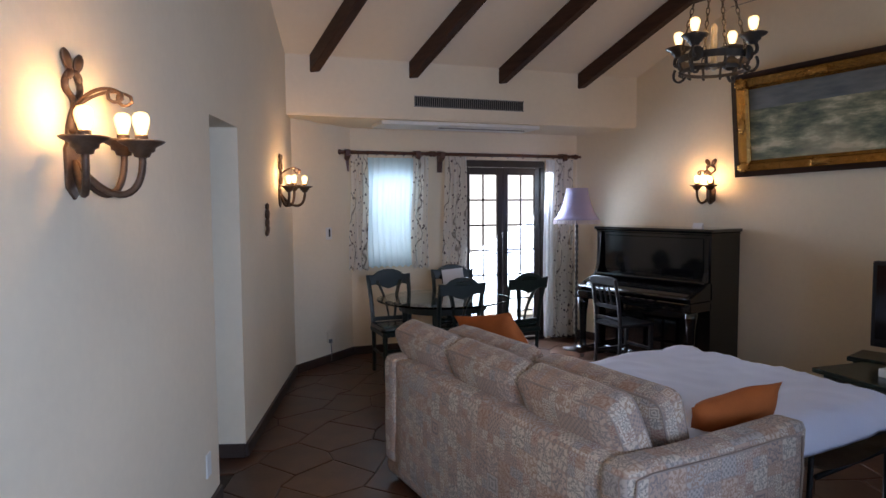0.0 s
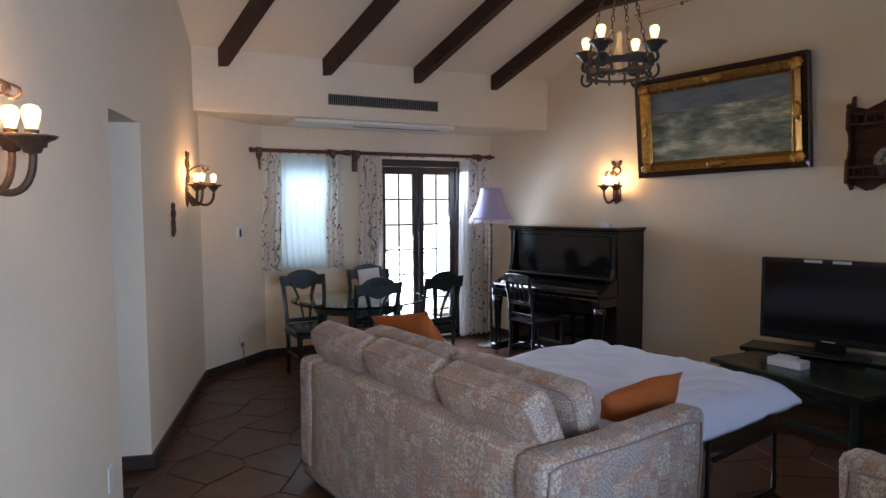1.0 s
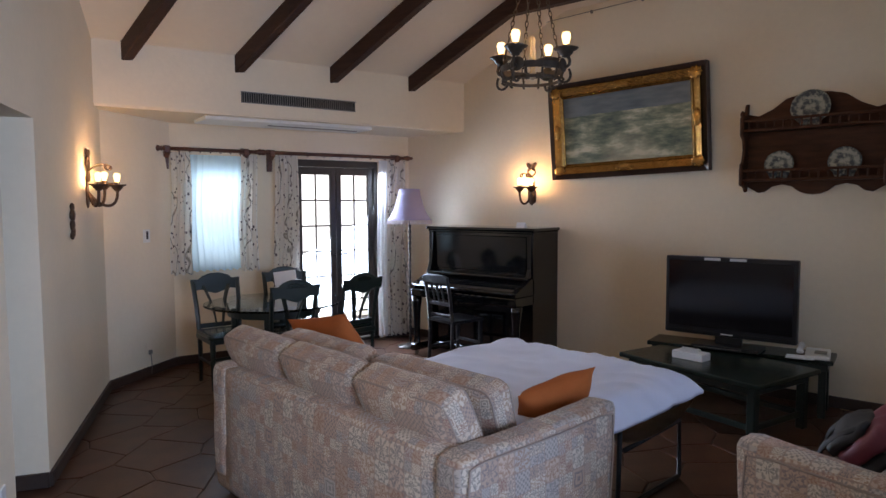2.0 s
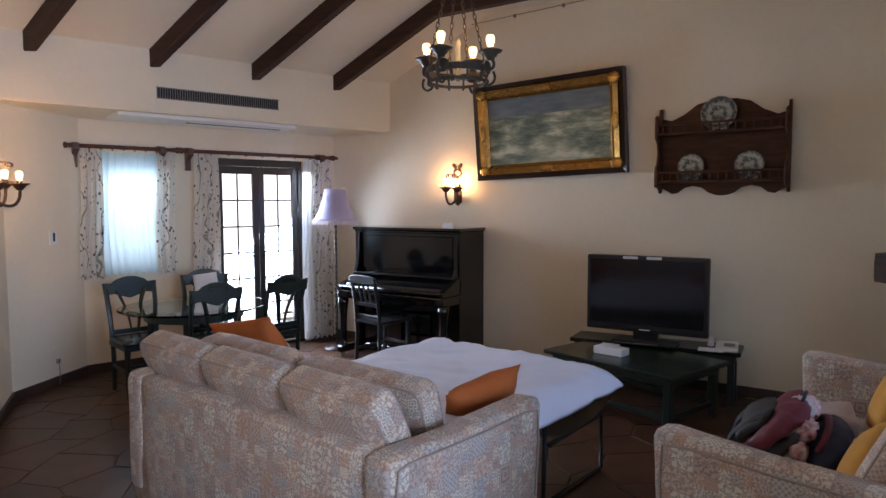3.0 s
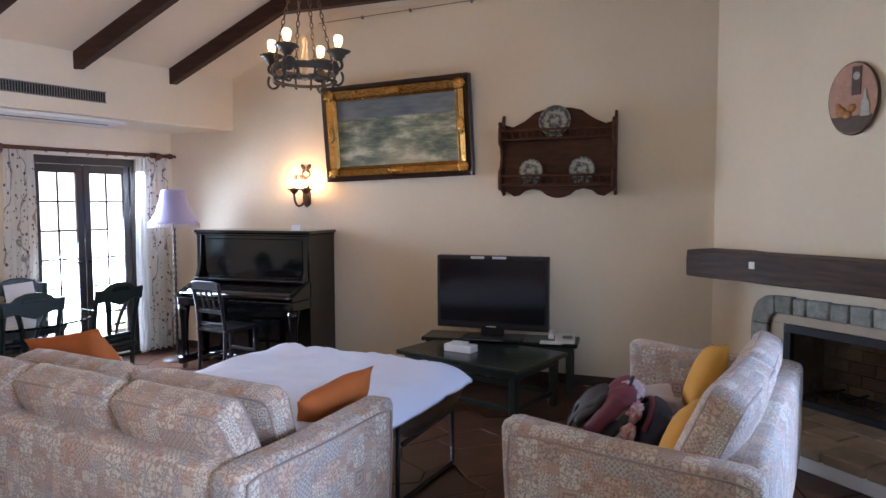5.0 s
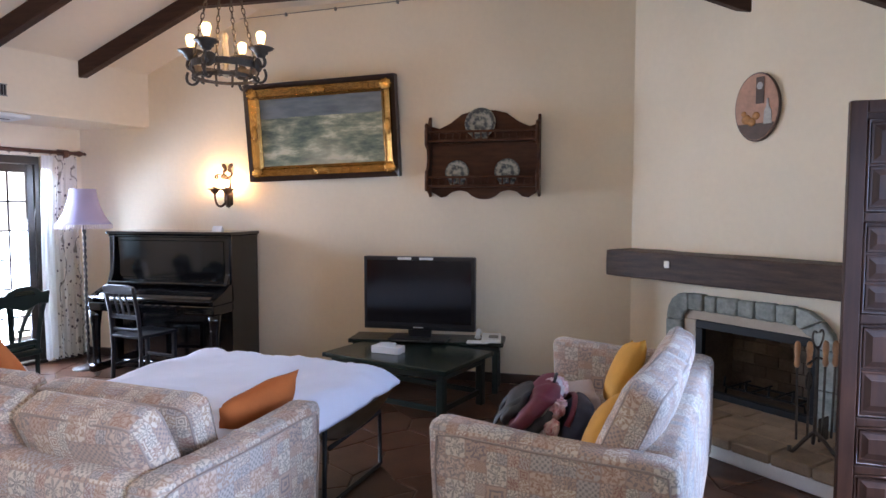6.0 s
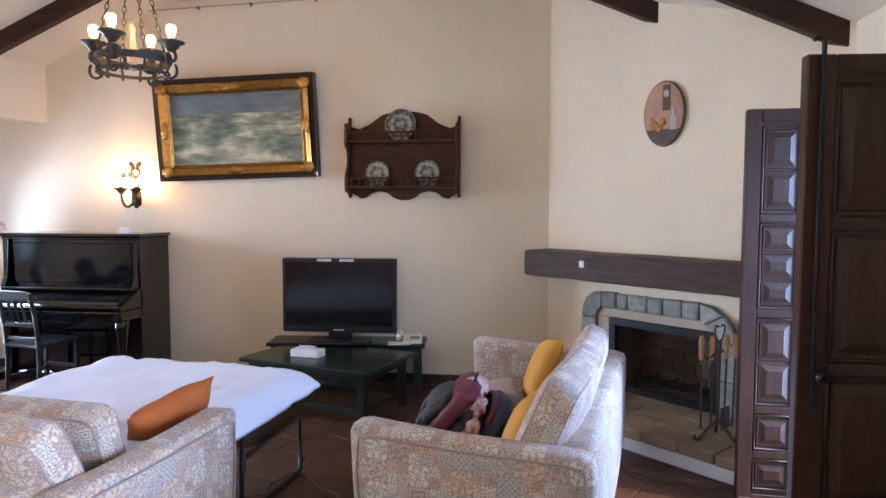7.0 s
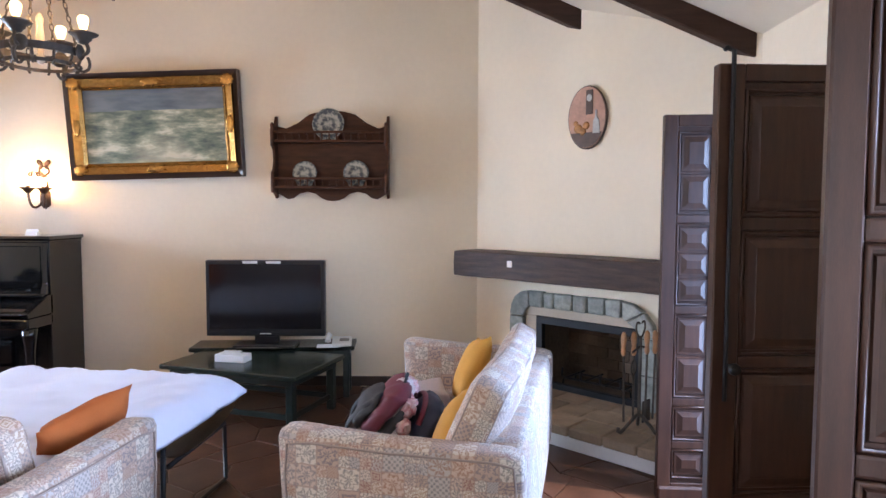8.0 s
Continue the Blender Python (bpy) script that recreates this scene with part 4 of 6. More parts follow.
for x in (-0.10, 0.13):
    for y in (-0.62, 0.57):
        part("leg", boxed(x, x + 0.05, y, y + 0.05, 0, 0.36, 0.005), GREEN_BLACK, stand)

ct = thing("coffee_table", "low dark green coffee table with stretchers and square legs", "table", pose(4.34, 1.117, 0, 0, 0, -17.0))
CW, CL = 0.74, 1.14
part("tabletop", boxed(0, CW, 0, CL, 0.385, 0.42, 0.007, 2), GREEN_TOP, ct)
part("apron", boxed(0.05, CW - 0.05, 0.05, CL - 0.05, 0.33, 0.385, 0.004), GREEN_BLACK, ct)
for x in (0.05, CW - 0.11):
    for y in (0.05, CL - 0.11):
        part("leg", boxed(x, x + 0.06, y, y + 0.06, 0, 0.34, 0.008), GREEN_BLACK, ct)
for x in (0.07, CW - 0.09):
    part("stretcher", boxed(x, x + 0.025, 0.10, CL - 0.10, 0.085, 0.125, 0.004), GREEN_BLACK, ct)
for y in (0.07, CL - 0.09):
    part("stretcher", boxed(0.10, CW - 0.10, y, y + 0.025, 0.085, 0.125, 0.004), GREEN_BLACK, ct)

tv = thing("television", "flat black television with a glossy frame on the bench", "television", pose(5.28, 1.587, 0.435, 0, 0, 1.5))
part("bezel", boxed(-0.035, 0.04, -0.485, 0.485, 0.085, 0.708, 0.012, 2), BLACK_PLASTIC, tv)
part("screen", boxed(-0.0385, -0.034, -0.455, 0.455, 0.145, 0.678), SCREEN, tv)
part("rear_case", boxed(0.035, 0.09, -0.36, 0.36, 0.16, 0.62, 0.03, 2), BLACK_PLASTIC, tv)
part("lower_bar", boxed(-0.040, -0.033, -0.46, 0.46, 0.098, 0.120, 0.003), BLACK_STEEL, tv, "dull dark trim bar")
part("maker_mark", boxed(-0.0405, -0.039, -0.045, 0.045, 0.104, 0.112), WHITE_PLASTIC, tv, "pale bar under the screen")
# two window reflections on the set, laid on as white strips
for y in (-0.07, 0.12):
    part("reflection_strip", boxed(-0.0385, -0.0345, y - 0.06, y + 0.06, 0.682, 0.703, 0.001), PAPER, tv, "white strip standing for a window reflection")
part("neck", boxed(-0.005, 0.04, -0.10, 0.10, 0.02, 0.10, 0.008), BLACK_PLASTIC, tv)
part("foot", boxed(-0.11, 0.11, -0.25, 0.25, 0, 0.022, 0.008, 2), BLACK_PLASTIC, tv)

rec = thing("disc_player", "slim black disc player lying on the bench", "disc player", pose(5.165, 1.63, 0.435, 0, 0, 5.5))
part("case", boxed(-0.045, 0.0, -0.17, 0.17, 0.004, 0.034, 0.004), BLACK_PLASTIC, rec)
part("front_strip", boxed(-0.0465, -0.044, -0.16, 0.16, 0.016, 0.020), GREY_METAL, rec, "thin grey strip")
for y in (-0.14, 0.14):
    part("foot", boxed(-0.035, -0.015, y - 0.01, y + 0.01, 0, 0.006), BLACK_PLASTIC, rec)

def tissue(at):
    t = thing("tissue_box", "white tissue box with a crumpled tissue on the table", "box", at)
    part("carton", boxed(-0.06, 0.06, -0.12, 0.12, 0, 0.055, 0.004), PAPER, t)
    bm = bmesh.new()
    g = [[bm.verts.new((-0.03 + 0.06 * i / 6, -0.07 + 0.14 * j / 8, 0.055 + 0.03 * abs(math.sin(i * 1.3 + j * 0.9)) * math.sin(math.pi * i / 6))) for j in range(9)] for i in range(7)]
    for i in range(6):
        for j in range(8):
            bm.faces.new((g[i][j], g[i + 1][j], g[i + 1][j + 1], g[i][j + 1]))
    bmesh.ops.solidify(bm, geom=bm.faces[:], thickness=0.002)
    part("tissue", bm, PAPER, t, smooth=True)
    return t
tissue(pose(4.80, 1.70, 0.42, 0, 0, -10))
ph = thing("telephone", "white desk telephone with a handset on the bench", "telephone", pose(5.36, 1.0, 0.435, 0, 0, 8))
part("body", prism(bmesh.new(), [(-0.10, 0), (0.08, 0), (0.08, 0.055), (-0.10, 0.025)], 0.16, Matrix.Translation((0, -0.10, 0)), 0.006), WHITE_PLASTIC, ph)
part("handset", tube(bmesh.new(), bezier((-0.09, 0.09, 0.045), (-0.07, 0.09, 0.085), (0.05, 0.09, 0.095), (0.08, 0.09, 0.06), 10), 0.02, 8, taper=lambda t: 1.3 - 0.6 * math.sin(math.pi * t)), WHITE_PLASTIC, ph, smooth=True)
part("keypad", boxed(-0.07, 0.03, -0.08, 0.0, 0.040, 0.046, 0.002, m=None), GREY_METAL, ph)
part("notepad", boxed(-0.13, -0.02, 0.0, 0.18, -0.0, 0.008), PAPER, ph)


# ---- french doors, window, curtains ----
NW = along(C_, D_)                                # x along the window wall, room at negative y
def nx(x): return on_cd(x)

FRAME_DARK = material("dark_door_paint", (0.030, 0.022, 0.018), 0.45, vary=0.3, bump=0.05)
a0, a1 = nx(4.29), nx(5.29)
fd = tagged(new("door_1"), "closed dark wooden french doors with small leaded panes", "door", kind="structure")
fd.matrix_world = NW
part("frame_head", boxed(a0, a1, 0.03, 0.14, 1.985, 2.06, 0.005), FRAME_DARK, fd)
part("frame_jamb", boxed(a0, a0 + 0.05, 0.03, 0.14, 0, 1.985, 0.005), FRAME_DARK, fd)
part("frame_jamb", boxed(a1 - 0.05, a1, 0.03, 0.14, 0, 1.985, 0.005), FRAME_DARK, fd)
part("sill", boxed(a0, a1, 0.0, 0.22, -0.02, 0.03, 0.004), FRAME_DARK, fd)
mid = (a0 + a1) / 2
for k, (l0, l1) in enumerate(((a0 + 0.052, mid - 0.002), (mid + 0.002, a1 - 0.052))):
    lf = part("door_leaf", boxed(l0, l0 + 0.065, 0.05, 0.095, 0.04, 1.98, 0.004), FRAME_DARK, fd)
    part("stile", boxed(l1 - 0.065, l1, 0.05, 0.095, 0.04, 1.98, 0.004), FRAME_DARK, lf)
    part("top_rail", boxed(l0 + 0.065, l1 - 0.065, 0.05, 0.095, 1.90, 1.98, 0.004), FRAME_DARK, lf)
    part("bottom_rail", boxed(l0 + 0.065, l1 - 0.065, 0.05, 0.095, 0.04, 0.20, 0.004), FRAME_DARK, lf)
    g0, g1 = l0 + 0.065, l1 - 0.065
    for i in range(1, 6):
        z = 0.20 + 1.70 * i / 6
        part("glazing_bar", boxed(g0, g1, 0.066, 0.078, z - 0.008, z + 0.008), FRAME_DARK, lf)
    part("glazing_bar", boxed((g0 + g1) / 2 - 0.008, (g0 + g1) / 2 + 0.008, 0.066, 0.078, 0.20, 1.90), FRAME_DARK, lf)
    for i in range(6):
        for j in range(2):
            w = (g1 - g0) / 2
            pane = part("pane", boxed(g0 + w * j + 0.006, g0 + w * (j + 1) - 0.006, 0.070, 0.074, 0.206 + 1.70 * i / 6, 0.194 + 1.70 * (i + 1) / 6), CLEAR, lf)
            pane.visible_shadow = False
    s = -1 if k == 0 else 1
    hx_ = l1 - 0.03 if k == 0 else l0 + 0.03
    part("door_handle", tube(bmesh.new(), [(hx_, 0.05, 1.02), (hx_, 0.015, 1.02), (hx_ + s * 0.09, 0.012, 1.015)], 0.009, 6), BLACK_STEEL, lf)

w0, w1 = nx(3.27), nx(3.78)
wn_ = tagged(new("window_1"), "small window behind a sheer white curtain", "window", kind="structure")
wn_.matrix_world = NW
for x0_, x1_, z0_, z1_ in ((w0, w1, 1.00, 1.05), (w0, w1, 1.88, 1.93), (w0, w0 + 0.045, 1.05, 1.88), (w1 - 0.045, w1, 1.05, 1.88), ((w0 + w1) / 2 - 0.02, (w0 + w1) / 2 + 0.02, 1.05, 1.88)):
    part("window_frame", boxed(x0_, x1_, 0.08, 0.13, z0_, z1_, 0.003), FRAME_DARK, wn_)
for x0_, x1_ in ((w0 + 0.045, (w0 + w1) / 2 - 0.02), ((w0 + w1) / 2 + 0.02, w1 - 0.045)):
    p_ = part("pane", boxed(x0_, x1_, 0.10, 0.104, 1.05, 1.88), CLEAR, wn_)
    p_.visible_shadow = False


def cloth(name, color, translucent, printed):
    m = bpy.data.materials.new(name)
    m.use_nodes = True
    nt = m.node_tree
    b = nt.nodes["Principled BSDF"]
    out = nt.nodes["Material Output"]
    b.inputs["Roughness"].default_value = 0.9
    b.inputs["Base Color"].default_value = (*color, 1)
    tr = nt.nodes.new("ShaderNodeBsdfTranslucent")
    tr.inputs["Color"].default_value = (*color, 1)
    if printed:
        tc = nt.nodes.new("ShaderNodeTexCoord")
        v = nt.nodes.new("ShaderNodeTexVoronoi"); v.inputs["Scale"].default_value = 25
        mp = nt.nodes.new("ShaderNodeMapping"); mp.inputs["Scale"].default_value = (1, 1, 0.75)
        n = nt.nodes.new("ShaderNodeTexNoise"); n.inputs["Scale"].default_value = 26; n.inputs["Detail"].default_value = 3
        nt.links.new(tc.outputs["Object"], mp.inputs["Vector"])
        nt.links.new(mp.outputs["Vector"], v.inputs["Vector"]); nt.links.new(mp.outputs["Vector"], n.inputs["Vector"])
        d = node(nt, "ShaderNodeMath", "MULTIPLY_ADD", n.outputs["Fac"], 0.75, v.outputs["Distance"])
        stems = nt.nodes.new("ShaderNodeTexWave"); stems.inputs["Scale"].default_value = 2.2; stems.inputs["Distortion"].default_value = 9; stems.inputs["Detail Scale"].default_value = 1.6
        nt.links.new(mp.outputs["Vector"], stems.inputs["Vector"])
        col = ramp_of(nt, d.outputs[0], [(0.0, (0.06, 0.06, 0.09)), (0.54, (0.17, 0.15, 0.17)), (0.60, (0.45, 0.41, 0.38)), (0.63, color)])
        st = ramp_of(nt, stems.outputs["Fac"], [(0.0, (0.35, 0.33, 0.30)), (0.035, color)])
        mx = nt.nodes.new("ShaderNodeMix"); mx.data_type = "RGBA"; mx.blend_type = "MULTIPLY"; mx.inputs["Factor"].default_value = 1.0
        nt.links.new(col, mx.inputs["A"]); nt.links.new(st, mx.inputs["B"])
        nt.links.new(mx.outputs["Result"], b.inputs["Base Color"]); nt.links.new(mx.outputs["Result"], tr.inputs["Color"])
    ms = nt.nodes.new("ShaderNodeMixShader"); ms.inputs["Fac"].default_value = translucent
    nt.links.new(b.outputs[0], ms.inputs[1]); nt.links.new(tr.outputs[0], ms.inputs[2])
    nt.links.new(ms.outputs[0], out.inputs["Surface"])
    return m

PRINT = cloth("flowered_curtain_cloth", (0.88, 0.86, 0.82), 0.42, True)
LONG_SHEER = cloth("plain_white_cloth", (0.84, 0.85, 0.84), 0.4, False)
# white sheer; the cyan of the sky behind it is put in its colour
SHEER = cloth("skylit_sheer_cloth", (0.70, 0.88, 0.94), 0.60, False)

def drape(x0, x1, z0, z1, y, folds, amp, flare=0.0, seed=0.0, n=70):
    """A hanging cloth with folds, gathered at the top."""
    bm = bmesh.new()
    rows_ = 16
    g = []
    for j in range(rows_ + 1):
        v = j / rows_
        z = z1 + (z0 - z1) * v
        r = []
        for i in range(n + 1):
            u = i / n
            x = x0 + (x1 - x0) * u + flare * v * (u - 0.5) + 0.012 * math.sin(v * 5 + seed)
            ph = u * folds * 2 * math.pi + seed + 0.8 * noise.noise(Vector((u * 3, v * 1.5, seed)))
            yy = y + amp * (0.55 + 0.45 * v) * math.sin(ph) + 0.3 * amp * math.sin(ph * 2.3 + v * 2)
            r.append(bm.verts.new((x, yy, z + 0.008 * math.sin(ph) * (v > 0.95))))
        g.append(r)
    for j in range(rows_):
        for i in range(n):
            bm.faces.new((g[j][i], g[j][i + 1], g[j + 1][i + 1], g[j + 1][i]))
    return bm

def curtain(name, label, mat, *a, **k):
    ob = part(name, drape(*a, **k), mat, at=NW, smooth=True)
    return tagged(ob, label, "curtain", "curtains")
curtain("curtain", "short white curtain printed with dark flower sprigs", PRINT, nx(3.08), nx(3.25), 0.90, 2.075, -0.10, 3, 0.018, 0.03, 0.4)
curtain("curtain", "short white curtain printed with dark flower sprigs", PRINT, nx(3.72), nx(3.88), 0.90, 2.075, -0.10, 3, 0.018, 0.03, 1.4)
curtain("sheer_curtain", "sheer white curtain over the small window, tinted with sky light", SHEER, nx(3.20), nx(3.77), 0.92, 2.06, -0.055, 9, 0.012, 0.0, 2.0)
curtain("curtain", "long white curtain printed with dark flower sprigs", PRINT, nx(4.06), nx(4.30), 0.04, 2.085, -0.10, 4, 0.020, 0.07, 0.9)
curtain("curtain", "long white curtain printed with dark flower sprigs", PRINT, nx(5.35), nx(5.58), 0.04, 2.075, -0.11, 4, 0.020, 0.05, 3.1)
curtain("sheer_curtain", "long plain white curtain beside the french doors", LONG_SHEER, nx(5.24), nx(5.40), 0.04, 2.07, -0.09, 3, 0.016, 0.03, 2.2)

def rod(x0, x1, z):
    r = thing("curtain_rod", "dark red-brown wooden curtain rod with turned finials", "curtain rod", NW, "curtain rods")
    part("pole", tube(bmesh.new(), [(nx(x0), -0.11, z), (nx(x1), -0.11, z)], 0.019, 10), ROD_WOOD, r, smooth=True)
    for x, s in ((x0, -1), (x1, 1)):
        part("finial", lathe(bmesh.new(), [(0.012, 0), (0.024, 0.01), (0.018, 0.025), (0.032, 0.05), (0.026, 0.075), (0.012, 0.10), (0.018, 0.115), (0.004, 0.13)], 12, Matrix.Translation((nx(x), -0.11, z)) @ pose(0, 0, 0, 0, 90 * s, 0)), ROD_WOOD, r, smooth=True)
    for x in (x0 + 0.06, x1 - 0.06):
        br = part("bracket", prism(bmesh.new(), [(-0.135, 0.025), (0.0, 0.04), (0.0, -0.19), (-0.035, -0.19), (-0.05, -0.08), (-0.135, -0.04)], 0.050, Matrix.Translation((nx(x), 0, z)) @ pose(0, 0, 0, 0, 0, 90), 0.004), ROD_WOOD, r)
    n = max(5, int((x1 - x0) / 0.09))
    for i in range(n):
        x = nx(x0) + 0.05 + (nx(x1) - nx(x0) - 0.1) * i / (n - 1)
        if i % 2 == 0 or x1 - x0 < 1:
            part("ring", tube(bmesh.new(), [(x, -0.11 + 0.024 * math.cos(a * math.pi / 4), z - 0.006 + 0.024 * math.sin(a * math.pi / 4)) for a in range(8)], 0.004, 5, closed=True), ROD_WOOD, r)
    return r
rod(3.02, 3.86, 2.105)
rod(4.0, 5.55, 2.105)

# ---- vents in the soffit ----
SO = along((2.0, soffit_y(2.0)), (5.0, soffit_y(5.0)))
def sx(x): return (x - 2.0) * WIN
vent = thing("air_vent", "long grey slatted air vent set in the soffit", "vent", SO)
v0, v1 = sx(3.311), sx(4.40)
part("frame", boxed(v0, v1, -0.012, 0.004, 2.572, 2.580), GREY_METAL, vent)
part("frame", boxed(v0, v1, -0.012, 0.004, 2.480, 2.488), GREY_METAL, vent)
part("backing", boxed(v0 + 0.002, v1 - 0.002, -0.003, 0.003, 2.488, 2.572), BLACK_STEEL, vent)
bm = boxed(-0.0025, 0.0025, -0.010, -0.003, 2.488, 2.572)
sl = part("slat", bm, GREY_METAL, vent, at=Matrix.Translation((v0 + 0.008, 0, 0)))
for i in range(1, 54):
    c = sl.copy(); scene.collection.objects.link(c)
    c.matrix_local = Matrix.Translation((v0 + 0.008 + (v1 - v0 - 0.016) * i / 53, 0, 0))
ac = thing("ceiling_air_outlet", "white slotted air outlet on the soffit's underside", "vent", NW)
part("casing", boxed(nx(3.25), nx(4.85), -0.72, -0.32, SOFFIT - 0.035, SOFFIT + 0.002, 0.008), WHITE_PLASTIC, ac)
for i in range(4):
    part("louver", boxed(nx(3.85), nx(4.75), -0.66 + 0.08 * i, -0.62 + 0.08 * i, SOFFIT - 0.042, SOFFIT - 0.034, 0.002), GREY_METAL if i == 1 else WHITE_PLASTIC, ac)

# ---- painting, leaning forward from the wall ----
PW_, PH_ = 1.50, 0.905
pic = thing("framed_painting", "seascape of breaking waves in a carved gilt frame", "painting", Matrix.Translation((5.612, 2.632, 2.272)) @ pose(0, 0, 0, -1.6, 0, 0) @ pose(0, 0, 0, 0, -4.0, 0))
def border(name, x0_, x1_, w, h, t, mat, label=""):
    """Four mitred sides of a frame, w by h outside, t wide, from x0 to x1."""
    bm = bmesh.new()
    o = [(-w / 2, -h / 2), (w / 2, -h / 2), (w / 2, h / 2), (-w / 2, h / 2)]
    n_ = [(-w / 2 + t, -h / 2 + t), (w / 2 - t, -h / 2 + t), (w / 2 - t, h / 2 - t), (-w / 2 + t, h / 2 - t)]
    V = {}
    for i in range(4):
        for k, (p, xx) in enumerate(((o[i], x1_), (o[i], x0_), (n_[i], x0_ + 0.35 * (x1_ - x0_)), (n_[i], x1_))):
            V[i, k] = bm.verts.new((xx, p[0], p[1]))
    for i in range(4):
        j = (i + 1) % 4
        for k in range(4):
            bm.faces.new((V[i, k], V[j, k], V[j, (k + 1) % 4], V[i, (k + 1) % 4]))
    return part(name, bm, mat, pic, label)
border("outer_frame", -0.045, 0.045, PW_, PH_, 0.055, FRAME_WOOD, "dark wooden box frame")
border("gilt_frame", -0.050, 0.03, PW_ - 0.10, PH_ - 0.10, 0.072, GOLD, "carved gilt moulding")
border("inner_moulding", -0.034, 0.03, PW_ - 0.236, PH_ - 0.236, 0.024, GOLD)
border("outer_bead", -0.056, 0.03, PW_ - 0.096, PH_ - 0.096, 0.014, GOLD)
def scroll(y, z, s, long_y, long_z):
    """A low carved shell with leaves, long along its side of the frame."""
    bm = bmesh.new()
    bmesh.ops.create_icosphere(bm, subdivisions=4, radius=1.0)
    for v in bm.verts:
        c_ = v.co.copy()
        rib = 0.80 + 0.26 * abs(math.sin(math.atan2(c_.z, c_.y) * 4.5))
        v.co = Vector((c_.x * 0.012, c_.y * long_y * s * rib, c_.z * long_z * s * rib)) + Vector((-0.046, y, z))
    part("carved_ornament", bm, GOLD, pic, smooth=True)
gy, gz = PW_ / 2 - 0.085, PH_ / 2 - 0.085
for y in (-gy, gy):
    for z in (-gz, gz):
        scroll(y, z, 1.0, 0.058, 0.052)
    scroll(y, 0, 1.0, 0.034, 0.075)
for z in (-gz, gz):
    scroll(0, z, 1.0, 0.085, 0.036)

SEA = bpy.data.materials.new("oil_seascape")
SEA.use_nodes = True
nt = SEA.node_tree
b_ = nt.nodes["Principled BSDF"]
tc = nt.nodes.new("ShaderNodeTexCoord")
sp = nt.nodes.new("ShaderNodeSeparateXYZ"); nt.links.new(tc.outputs["Generated"], sp.inputs[0])
mp = nt.nodes.new("ShaderNodeMapping"); mp.inputs["Scale"].default_value = (1, 1.9, 3.3)
nt.links.new(tc.outputs["Generated"], mp.inputs["Vector"])
n1 = nt.nodes.new("ShaderNodeTexNoise"); n1.inputs["Scale"].default_value = 2.1; n1.inputs["Detail"].default_value = 9; n1.inputs["Distortion"].default_value = 0.08; n1.inputs["Roughness"].default_value = 0.62
nt.links.new(mp.outputs["Vector"], n1.inputs["Vector"])
sea = ramp_of(nt, n1.outputs["Fac"], [(0.34, (0.055, 0.085, 0.075)), (0.46, (0.15, 0.185, 0.13)), (0.54, (0.27, 0.29, 0.20)), (0.64, (0.56, 0.53, 0.38))])
mp2 = nt.nodes.new("ShaderNodeMapping"); mp2.inputs["Scale"].default_value = (1, 1.5, 3)
nt.links.new(tc.outputs["Generated"], mp2.inputs["Vector"])
n2 = nt.nodes.new("ShaderNodeTexNoise"); n2.inputs["Scale"].default_value = 2.6; n2.inputs["Detail"].default_value = 5
nt.links.new(mp2.outputs["Vector"], n2.inputs["Vector"])
skyc = ramp_of(nt, n2.outputs["Fac"], [(0.35, (0.075, 0.105, 0.125)), (0.65, (0.16, 0.19, 0.205))])
wob = node(nt, "ShaderNodeMath", "MULTIPLY_ADD", n2.outputs["Fac"], 0.05, sp.outputs["Z"])
hor = node(nt, "ShaderNodeMath", "GREATER_THAN", wob.outputs[0], 0.735)
mx = nt.nodes.new("ShaderNodeMix"); mx.data_type = "RGBA"
nt.links.new(hor.outputs[0], mx.inputs["Factor"]); nt.links.new(sea, mx.inputs["A"]); nt.links.new(skyc, mx.inputs["B"])
# the pale beach light low in the middle
dy = node(nt, "ShaderNodeMath", "SUBTRACT", sp.outputs["Y"], 0.45)
dd = node(nt, "ShaderNodeMath", "MULTIPLY", dy.outputs[0], dy.outputs[0])
low = node(nt, "ShaderNodeMath", "MULTIPLY_ADD", dd.outputs[0], 5.0, sp.outputs["Z"])
lowf = nt.nodes.new("ShaderNodeMapRange"); nt.links.new(low.outputs[0], lowf.inputs["Value"])
lowf.inputs["From Min"].default_value, lowf.inputs["From Max"].default_value, lowf.inputs["To Min"].default_value, lowf.inputs["To Max"].default_value = 0.0, 0.45, 0.55, 0.0
mx2 = nt.nodes.new("ShaderNodeMix"); mx2.data_type = "RGBA"
nt.links.new(lowf.outputs[0], mx2.inputs["Factor"]); nt.links.new(mx.outputs["Result"], mx2.inputs["A"]); mx2.inputs["B"].default_value = (0.56, 0.50, 0.36, 1)
nt.links.new(mx2.outputs["Result"], b_.inputs["Base Color"])
b_.inputs["Roughness"].default_value = 0.45
bp = nt.nodes.new("ShaderNodeBump"); bp.inputs["Strength"].default_value = 0.3; bp.inputs["Distance"].default_value = 0.003
nt.links.new(n1.outputs["Fac"], bp.inputs["Height"]); nt.links.new(bp.outputs["Normal"], b_.inputs["Normal"])
part("canvas", boxed(-0.002, 0.02, -PW_ / 2 + 0.13, PW_ / 2 - 0.13, -PH_ / 2 + 0.13, PH_ / 2 - 0.13), SEA, pic, "oil painting of grey-green surf")
hook = thing("picture_rail", "thin metal picture wire rail along the wall", "rail", pose(5.66, 0, 0))
